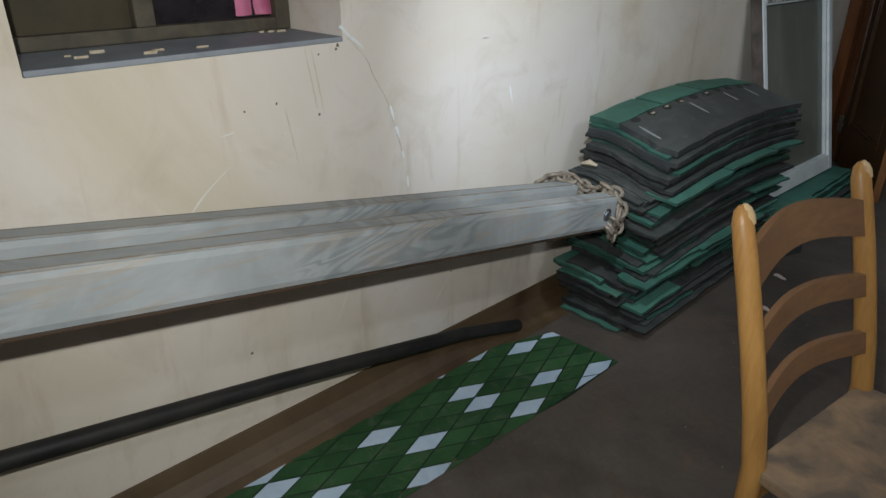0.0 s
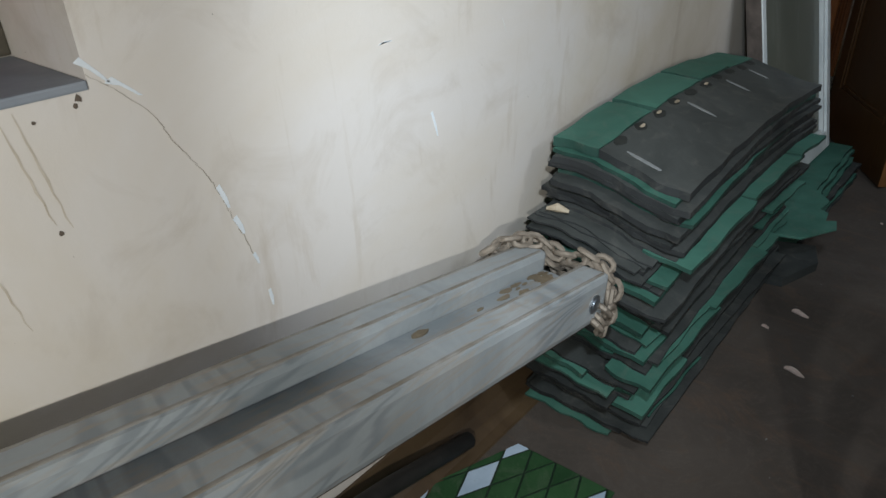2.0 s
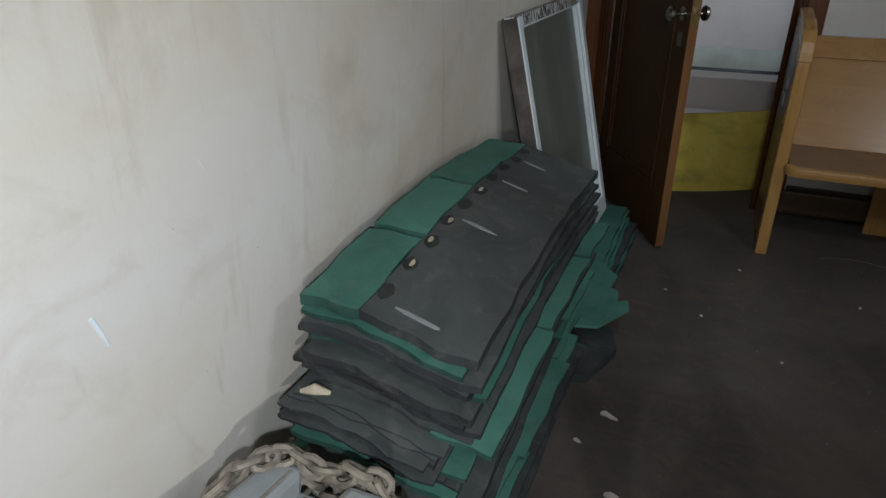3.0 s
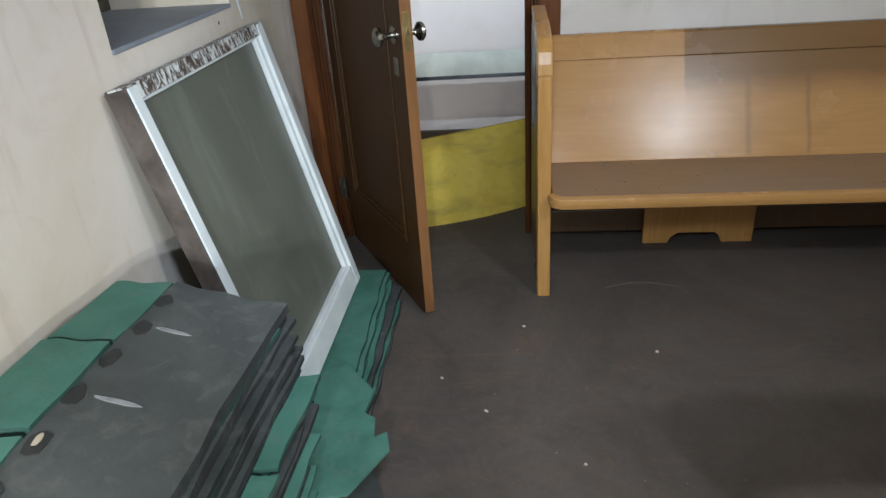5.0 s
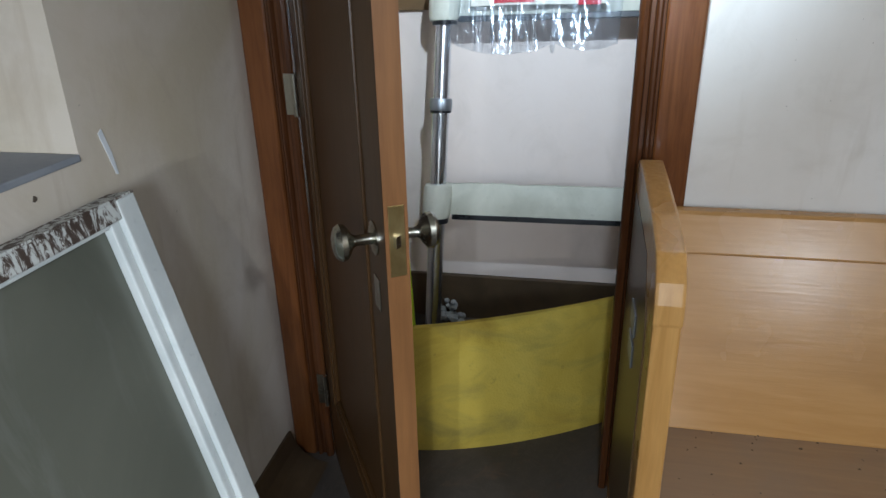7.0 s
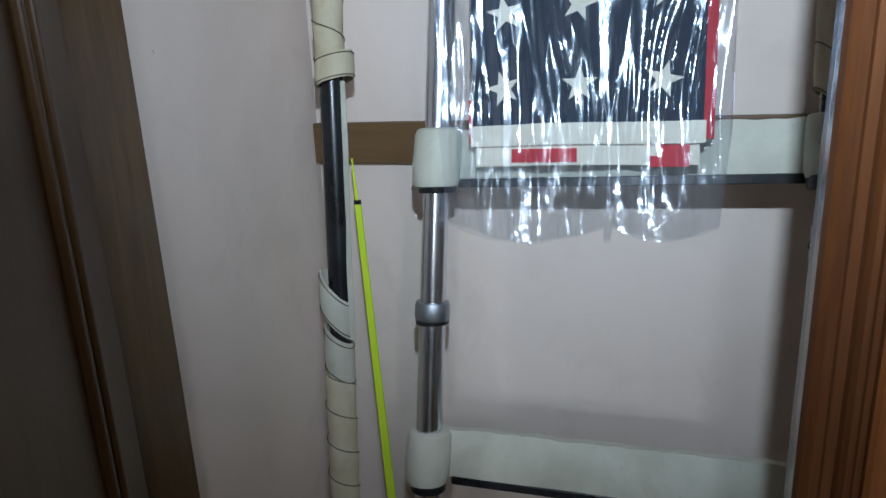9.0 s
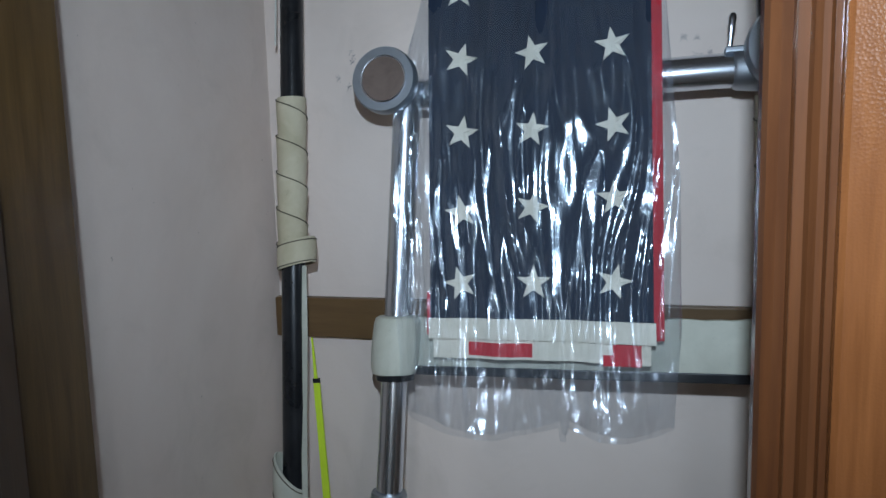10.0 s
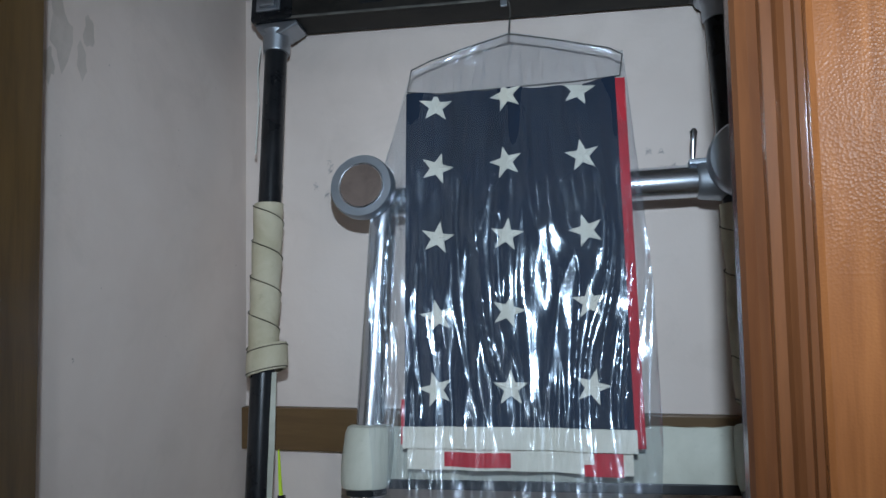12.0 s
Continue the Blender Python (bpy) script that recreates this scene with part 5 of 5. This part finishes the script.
for x, z in ((LX + 0.004, 2.213), (RX + 0.004, 2.168)):
    block = part("clamp_block", box(x - 0.052, x + 0.050, PY - 0.042, PY + 0.042, z, z + 0.084, 0.007), M_BLACK, rack, "black clamp block")
    part("clamp_plate", box(x - 0.036, x + 0.024, PY - 0.047, PY - 0.0415, z + 0.020, z + 0.074, 0.004), M_STEEL, block, "grey metal clamp plate")
    part("plate_boss", box(x - 0.026, x + 0.014, PY - 0.056, PY - 0.0465, z + 0.028, z + 0.052, 0.004), M_STEEL, block, "raised boss on the plate")
    fl = bmesh.new()
    prism([(x - 0.045, z), (x + 0.058, z), (x + 0.060, z - 0.010), (x + 0.022, z - 0.030), (x - 0.024, z - 0.030), (x - 0.042, z - 0.014)], "y", PY - 0.030, PY + 0.030, 0.004, bm=fl)
    part("socket_flange", fl, M_STEEL, block, "grey cast socket flange")
    part("socket", tube([(x - 0.003, PY, z - 0.066), (x - 0.003, PY, z - 0.060), (x - 0.003, PY, z - 0.026), (x - 0.003, PY, z - 0.016)], [0.0295, 0.0315, 0.0320, 0.036], 24), M_STEEL, block, "grey metal pole socket", True)
part("clamp_screw", tube([(0.026, PY - 0.060, 2.283), (0.135, PY - 0.060, 2.289)], 0.0045, 10), M_STEEL, rack, "threaded clamp screw")
part("wing_nut", turned([(0, 0.010), (0.006, 0.012), (0.014, 0.010)], (0.088, PY - 0.064, 2.286), (1, 0, 0.05), 8), M_STEEL, rack, "steel nut on the screw")
part("bracket", box(0.610, 0.652, PY - 0.042, PY - 0.037, 2.197, 2.232, 0.002), M_STEEL, rack, "small bolted bracket")
part("bracket", box(0.640, 0.654, PY - 0.043, PY - 0.037, 2.172, 2.2, 0.002), M_STEEL, rack, "small bolted bracket")
part("bolt", turned([(0, 0.009), (0.006, 0.009), (0.009, 0.004)], (0.631, PY - 0.042, 2.214), (0, -1, 0), 8), M_CHROME, rack)


def tape_lump(cx, cz, r, height, wob):
    """A fat barrel of tape round a pole."""
    prof = [(-0.5, 0.80), (-0.47, 0.93), (-0.38, 1.0), (-0.1, 1.03), (0.15, 1.02), (0.38, 0.99), (0.47, 0.92), (0.5, 0.80)]
    b = bmesh.new()
    ns = 26
    rows_ = []
    for s, k in prof:
        rows_.append([b.verts.new((cx + wob * s + math.cos(a) * r * k * (1 + 0.03 * noise.noise((2 * math.cos(a), 2 * math.sin(a) + cz, 6 * s))), PY + math.sin(a) * r * k * 0.92, cz + s * height)) for a in [2 * math.pi * i / ns for i in range(ns)]])
    for r0, r1 in zip(rows_, rows_[1:]):
        for i in range(ns):
            b.faces.new((r0[i], r0[(i + 1) % ns], r1[(i + 1) % ns], r1[i]))
    b.faces.new(rows_[0][::-1])
    b.faces.new(rows_[-1])
    return b


# taped boards between the poles
for x0, x1, z0, z1, drop in ((0.36, 1.05, 1.196, 1.296, 0.0), (0.33, 1.05, 0.529, 0.640, -0.010)):
    def face(u, v, x0=x0, x1=x1, z0=z0, z1=z1, drop=drop):
        x = x0 + (x1 - x0) * u
        rag = 0.004 * noise.noise((x * 26, z0, 0.0)) + 0.003 * noise.noise((x * 70, z0, 3.0)) if v > 0.97 else 0.0
        return (x, PY + 0.014 - 0.006 * math.sin(math.pi * v) + 0.0025 * noise.noise((x * 9, v * 3, z0)), z0 + (z1 - z0) * v + drop * u + rag)
    brd = part("taped_board", sheet(44, 6, face, (0, 0.022, 0)), M_TAPEW, rack, "board covered in off-white tape", True)
    part("under_board", prism([(x0 + 0.02, z0 - 0.019), (x1, z0 - 0.019 + drop), (x1, z0 - 0.0006 + drop), (x0 + 0.02, z0 - 0.0006)], "y", PY + 0.012, PY + 0.05, 0.002), M_BLACK, brd, "black bar below the board")
    cx = chrome_x((z0 + z1) / 2)
    part("tape_knot", tape_lump(cx, (z0 + z1) / 2 - 0.006, 0.050, 0.124, 0.01), M_TAPEW, rack, "lump of off-white tape round the pole", True)
    part("tape_knot", tape_lump(RX, (z0 + z1) / 2 + drop - 0.002, 0.046, 0.118, 0.0), M_TAPEW, rack, "lump of off-white tape round the pole", True)
    for xx, dz in ((cx - 0.002, 0.0), (RX, drop)):
        # black ring put in for the shade below each tape lump
        part("knot_band", tube([(xx, PY, z0 + dz - 0.028), (xx, PY, z0 + dz - 0.002)], [0.040, 0.043], 20), M_BLACK, rack, "black band for the shade under the tape lump", True)
part("cable", tube([(LX - 0.030, PY - 0.010, 2.45), (LX - 0.022, PY - 0.02, 2.36), (LX - 0.034, PY - 0.045, 2.30)], 0.0022, 6), M_CABLE, rack, "thin white cable", True)
part("cable", tube([(LX - 0.034, PY - 0.012, 2.165), (LX - 0.038, PY - 0.012, 2.10), (LX - 0.032, PY - 0.012, 2.02), (LX - 0.034, PY - 0.012, 1.90)], 0.0022, 6), M_CABLE, rack, "thin white cable", True)
for x in (LX - 0.012, RX + 0.004, chrome_x(0)):
    part("rubber_foot", tube([(x, PY, -0.038), (x, PY, 0.0)], 0.035, 18), M_BLACK, rack, "black rubber foot", True)

lath = thing("yellow_lath", (0.172, 0.80, 0.0), "thin neon-yellow lath leaning in the closet", "lath")
LATH = Matrix.Translation((0.172, 0.80, 0.0)) @ Matrix.Rotation(-0.042, 4, "Y")
part("strip", prism([(-0.0125, 0.0), (0.0125, 0.0), (0.0085, 1.125), (-0.0060, 1.125)], "y", -0.003, 0.003, 0.001, LATH), M_NEON, lath, "neon-yellow strip")
part("tip", prism([(-0.004, 1.127), (0.004, 1.127), (0.001, 1.225), (-0.002, 1.225)], "y", -0.002, 0.002, 0.0005, LATH), M_NEON, lath, "narrow yellow tip")
part("joint", box(-0.0068, 0.0092, -0.0036, 0.0036, 1.120, 1.130, 0.0005, LATH), M_BLACK, lath, "dark joint line")
b = bmesh.new()
for k in range(26):
    c = Vector((0.30 + random.gauss(0, 0.035), 0.86 + random.gauss(0, 0.02), 0.012 + abs(random.gauss(0, 0.03))))
    r = random.uniform(0.008, 0.02)
    turned([(-r, 0), (-r * 0.6, r * 0.7), (0, r), (r * 0.6, r * 0.7), (r, 0)], c, (random.random(), random.random(), 1), 8, b)
tagged(mesh_object("lint", b, M_FLUFF, True), "clump of grey lint on the closet floor", "debris", kind="stuff")

# ---- folded flag in a clear garment bag on a wire hanger ----
FX0, FX1, FY = 0.429, 0.858, 0.730
flag = thing("folded_flag", (0.643, FY, 1.24), "folded navy flag with cream stars hanging in a bag", "flag")


def fold(x, z):
    return FY + 0.008 * math.sin(26 * (x - 0.43) + 1.2 * math.sin(2.1 * z)) + 0.004 * math.sin(66 * (x - 0.43) + 1.4 * z)


def field(x0, x1, z0, z1, off=0.0, wob=0.0):
    def at(u, v):
        x, z = x0 + (x1 - x0) * u, z0 + (z1 - z0) * v
        droop = (0.004 * math.sin(16 * x) - 0.010 * (x - 0.64)) if v > 0.99 and z1 > 1.9 else 0.0
        return (x, fold(x, z) - off + wob * math.sin(22 * x), z + droop + (wob * 1.6 * math.sin(13 * x) if v in (0, 1) else 0))
    return at


part("star_field", sheet(56, 20, field(FX0, FX1, 1.319, 1.997), (0, 0.010, 0)), M_NAVY, flag, "navy blue cotton field", True)
part("side_stripe", sheet(3, 20, field(FX1, FX1 + 0.019, 1.285, 1.996, -0.006), (0, 0.008, 0)), M_RED, flag, "red stripe showing at the side", True)
part("hem", sheet(40, 2, field(FX0 - 0.003, FX1 + 0.004, 1.279, 1.3195, 0.003, 0.0008), (0, 0.010, 0)), M_STAR, flag, "cream canvas hem", True)
part("left_fold", sheet(2, 10, field(FX0 - 0.008, FX0, 1.285, 1.37, -0.006), (0, 0.007, 0)), M_RED, flag, "red fold edge", True)
part("lower_fold", sheet(40, 2, field(FX0 + 0.004, FX1 - 0.005, 1.240, 1.280, -0.007, 0.0008), (0, 0.008, 0)), M_STAR, flag, "cream stripe below the hem", True)
part("red_patch", sheet(10, 2, field(0.507, 0.634, 1.247, 1.273, -0.003), (0, 0.006, 0)), M_RED, flag, "red stripe end", True)
part("red_patch", sheet(8, 2, field(0.785, 0.836, 1.236, 1.276, -0.001), (0, 0.006, 0)), M_RED, flag, "red stripe end", True)
part("red_patch", sheet(6, 2, field(0.767, 0.786, 1.236, 1.256, -0.0015), (0, 0.006, 0)), M_RED, flag, "red stripe end", True)
COLS, ROWS = (0.491, 0.640, 0.786), ((1.972, 1.976, 1.982), (1.836, 1.834, 1.843), (1.689, 1.685, 1.690), (1.530, 1.536, 1.551), (1.389, 1.391, 1.393))
for r_, zs3 in enumerate(ROWS):
    for c_, z in enumerate(zs3):
        b = bmesh.new()
        x = COLS[c_] + 0.004 * math.sin(7 * r_ + 3 * c_)
        ph = 0.28 * math.sin(5 * r_ + 2 * c_)
        ring = []
        ro, ri = 0.0345, 0.0138
        tips = [((ro if k % 2 == 0 else ri), math.pi / 2 + math.pi * k / 5 + ph) for k in range(10)]
        tips = [(q * math.cos(a), q * math.sin(a)) for q, a in tips]
        for k in range(10):
            p, q = tips[k], tips[(k + 1) % 10]
            ring += [p, ((p[0] + q[0]) / 2, (p[1] + q[1]) / 2)]
        ring = [(x + px, min(z + pz, 1.994)) for px, pz in ring]
        mid = b.verts.new((x, fold(x, z) - 0.0026, z))
        vs = [b.verts.new((p[0], fold(p[0], p[1]) - 0.0026, p[1])) for p in ring]
        lo = [b.verts.new((p[0], fold(p[0], p[1]) + 0.001, p[1])) for p in ring]
        for k in range(20):
            j = (k + 1) % 20
            b.faces.new((mid, vs[k], vs[j]))
            b.faces.new((vs[k], lo[k], lo[j], vs[j]))
        part("star", b, M_STAR, flag, "cream appliqued star")

hanger = thing("wire_hanger", (0.646, FY, 2.05), "thin dark wire coat hanger hooked on the rack", "hanger")
HY = FY + 0.005
part("hook", tube([(0.648, HY, 2.121), (0.650, HY, 2.148), (0.653, HY + 0.0, 2.172), (0.650, PY - 0.046, 2.192), (0.644, PY - 0.047, 2.200)], 0.0017, 8), M_WORNB, hanger, smooth=True)
part("shoulder_wire", tube([(0.648, HY, 2.121), (0.56, HY, 2.100), (0.48, HY, 2.078), (0.437, HY, 2.060), (0.428, HY, 2.01), (0.50, HY, 2.000), (0.78, HY, 2.000), (0.868, HY, 2.004), (0.875, HY, 2.050), (0.85, HY, 2.066), (0.74, HY, 2.098)], 0.0017, 8, closed=True), M_WORNB, hanger, smooth=True)

bag = thing("garment_bag", (0.64, FY, 1.09), "clear crinkled plastic garment bag over the hanging flag", "bag")


def bag_edges(z):
    """Left and right edge of the bag at height z."""
    if z > 2.058:
        k = (2.128 - z) / 0.070
        return 0.644 - 0.210 * k, 0.652 + 0.225 * k
    k = min(1.0, (2.058 - z) / 0.34)
    left = 0.434 - 0.082 * k + 0.020 * min(1.0, max(0.0, 1.45 - z) / 0.33)
    right = 0.877 + 0.030 * min(1.0, (2.058 - z) / 0.48) - 0.014 * min(1.0, max(0.0, 1.30 - z) / 0.18)
    return left, right


def film(front):
    s = -1 if front else 1

    def at(u, v):
        zb = 1.128 - 0.036 * math.sin(math.pi * min(1.0, u / 0.63)) ** 0.8 if u < 0.63 else 1.122 - 0.022 * math.sin(math.pi * (u - 0.63) / 0.37)
        if 0.60 < u < 0.63:
            zb = 1.093
        zb += 0.005 * noise.noise((u * 9, 4.0 * s, 0.3))
        z = 2.127 + (zb - 2.127) * v
        l, r = bag_edges(z)
        x = l + (r - l) * u
        puff = 0.022 * (math.sin(math.pi * u) ** 0.5) * min(1.0, 0.2 + v * 2.5)
        lean = x + 0.042 * noise.noise((x * 3.6, s, z * 2.1))
        r1 = 1 - abs(noise.noise((lean * 17, 3.1 * s, z * 1.8)))
        r2 = 1 - abs(noise.noise((lean * 38, 9.7 * s, z * 3.8)))
        r3 = noise.noise((x * 48, 1.3, z * 31))
        calm = 1.0 - 0.45 * min(1.0, max(0.0, v - 0.78) / 0.16)
        w = 0.016 * r1 ** 3 * min(1.0, 3 * v) * calm + 0.0065 * r2 ** 3 * calm + 0.0056 * noise.noise((x * 21, 1.3, z * 12)) + 0.0007 * r3
        low = max(0.0, v - 0.84) / 0.16
        w += low * (0.012 * noise.noise((x * 11, 2.0 + s, z * 16)) + 0.003 * noise.noise((x * 40, 5.0 + s, z * 45)))
        flare = 0.020 * max(0.0, v - 0.8) * 5 * math.sin(13 * u + 1.0)
        return (x, FY + 0.006 + s * (0.001 + puff) - w + 0.008 + flare - (0.010 * v if front else 0.0), z)
    b = bmesh.new()
    nu, nv = 150, 160
    g = [[b.verts.new(at(i / nu, j / nv)) for j in range(nv + 1)] for i in range(nu + 1)]
    for i in range(nu):
        for j in range(nv):
            b.faces.new((g[i][j], g[i + 1][j], g[i + 1][j + 1], g[i][j + 1]))
    return b


for front in (True, False):
    ob = part("film", film(front), M_BAG, bag, "clear plastic film", True)
    ob.visible_shadow = False

# the rack leans back against the closet wall, and the flag hangs along it; tilt, scale and place are fitted to the
# camera's view
LEAN = Matrix.Rotation(-math.atan(0.14), 4, "X")
RACK_AT = Matrix.Translation((0.625, 0.556, 0.0)) @ LEAN @ Matrix.Rotation(-0.022, 4, "Y") @ Matrix.Scale(0.976, 4) @ Matrix.Translation((-0.6, -PY, 0.043))
FLAG_AT = Matrix.Translation((0.638, 0.686, 1.226)) @ LEAN @ Matrix.Rotation(-0.0117, 4, "Y") @ Matrix.Scale(0.985, 4) @ Matrix.Translation((-0.643, -FY, -1.24))
for ob, at_ in ((rack, RACK_AT), (flag, FLAG_AT), (hanger, FLAG_AT), (bag, FLAG_AT)):
    ob.matrix_basis = at_ @ Matrix.Translation(ob.location)

# ---- crumbs of plaster and dirt lying on the pew ----
b = bmesh.new()
M_CRUMB = plain("dark_crumb", (0.07, 0.042, 0.022), (0.14, 0.09, 0.05), 60, 0.9)
for k in range(150):
    edge = random.random()
    y = -0.25 - 0.30 * (random.random() ** 3 if edge < 0.8 else random.random())
    x, r = random.uniform(SX0 + 0.03, SX1 - 0.05), random.uniform(0.0010, 0.0034)
    o = [(x + r * math.cos(a) * random.uniform(0.4, 1.6), y + r * math.sin(a) * random.uniform(0.4, 1.2)) for a in (0.2, 1.5, 2.7, 3.9, 5.2)]
    prism(o, "z", 0.4165, 0.4172 + r * 0.35, bm=b)
tagged(mesh_object("crumbs", b, M_CRUMB), "dark crumbs of dirt scattered on the pew seat", "debris", kind="stuff")

# ---- litter on the floor ----
for x, y, s in ((0.598, -2.125, 0.75), (0.530, -1.822, 0.7), (0.47, -1.96, 0.3), (1.00, -1.35, 0.12), (0.74, -1.15, 0.14), (1.275, -0.869, 0.12), (0.86, -0.72, 0.15), (0.60, -1.0, 0.12)):
    o = [(x - 0.03 * s, y - 0.008 * s), (x - 0.005 * s, y - 0.012 * s), (x + 0.02 * s, y - 0.022 * s), (x + 0.045 * s, y - 0.02 * s), (x + 0.012 * s, y + 0.006 * s), (x - 0.012 * s, y + 0.016 * s), (x - 0.028 * s, y + 0.006 * s)]
    b = prism(o, "z", 0.0008, 0.0035)
    for v in b.verts:
        v.co.z += 0.004 * abs(math.sin(70 * v.co.x)) if v.co.z > 0.002 else 0
    single("paper_scrap", b, M_PAPER, "small torn pinkish paper scrap on the floor", "debris", "scraps on the floor")
b = bmesh.new()
for k in range(70):
    x, y = random.uniform(0.5, 1.6), random.uniform(-3.2, -0.5)
    r = random.uniform(0.0006, 0.0016)
    box(x - r, x + r, y - r, y + r, 0.0, r * 1.4, m=None, bm=b)
tagged(mesh_object("grit", b, M_SCRAPE), "fine pale grit scattered over the floor", "debris", kind="stuff")
M_SCUFF = plain("floor_scuff", (0.15, 0.115, 0.09), (0.21, 0.165, 0.13), 60, 0.8)
arc = [(1.17 + 0.26 * k / 8, -0.47 + 0.035 * math.sin(math.pi * k / 8), 0.0012) for k in range(9)]
single("floor_scratch", tube(arc, 0.0010, 5), M_SCUFF, "pale curved scrape left on the floor by the pew", "scratch", kind="structure")
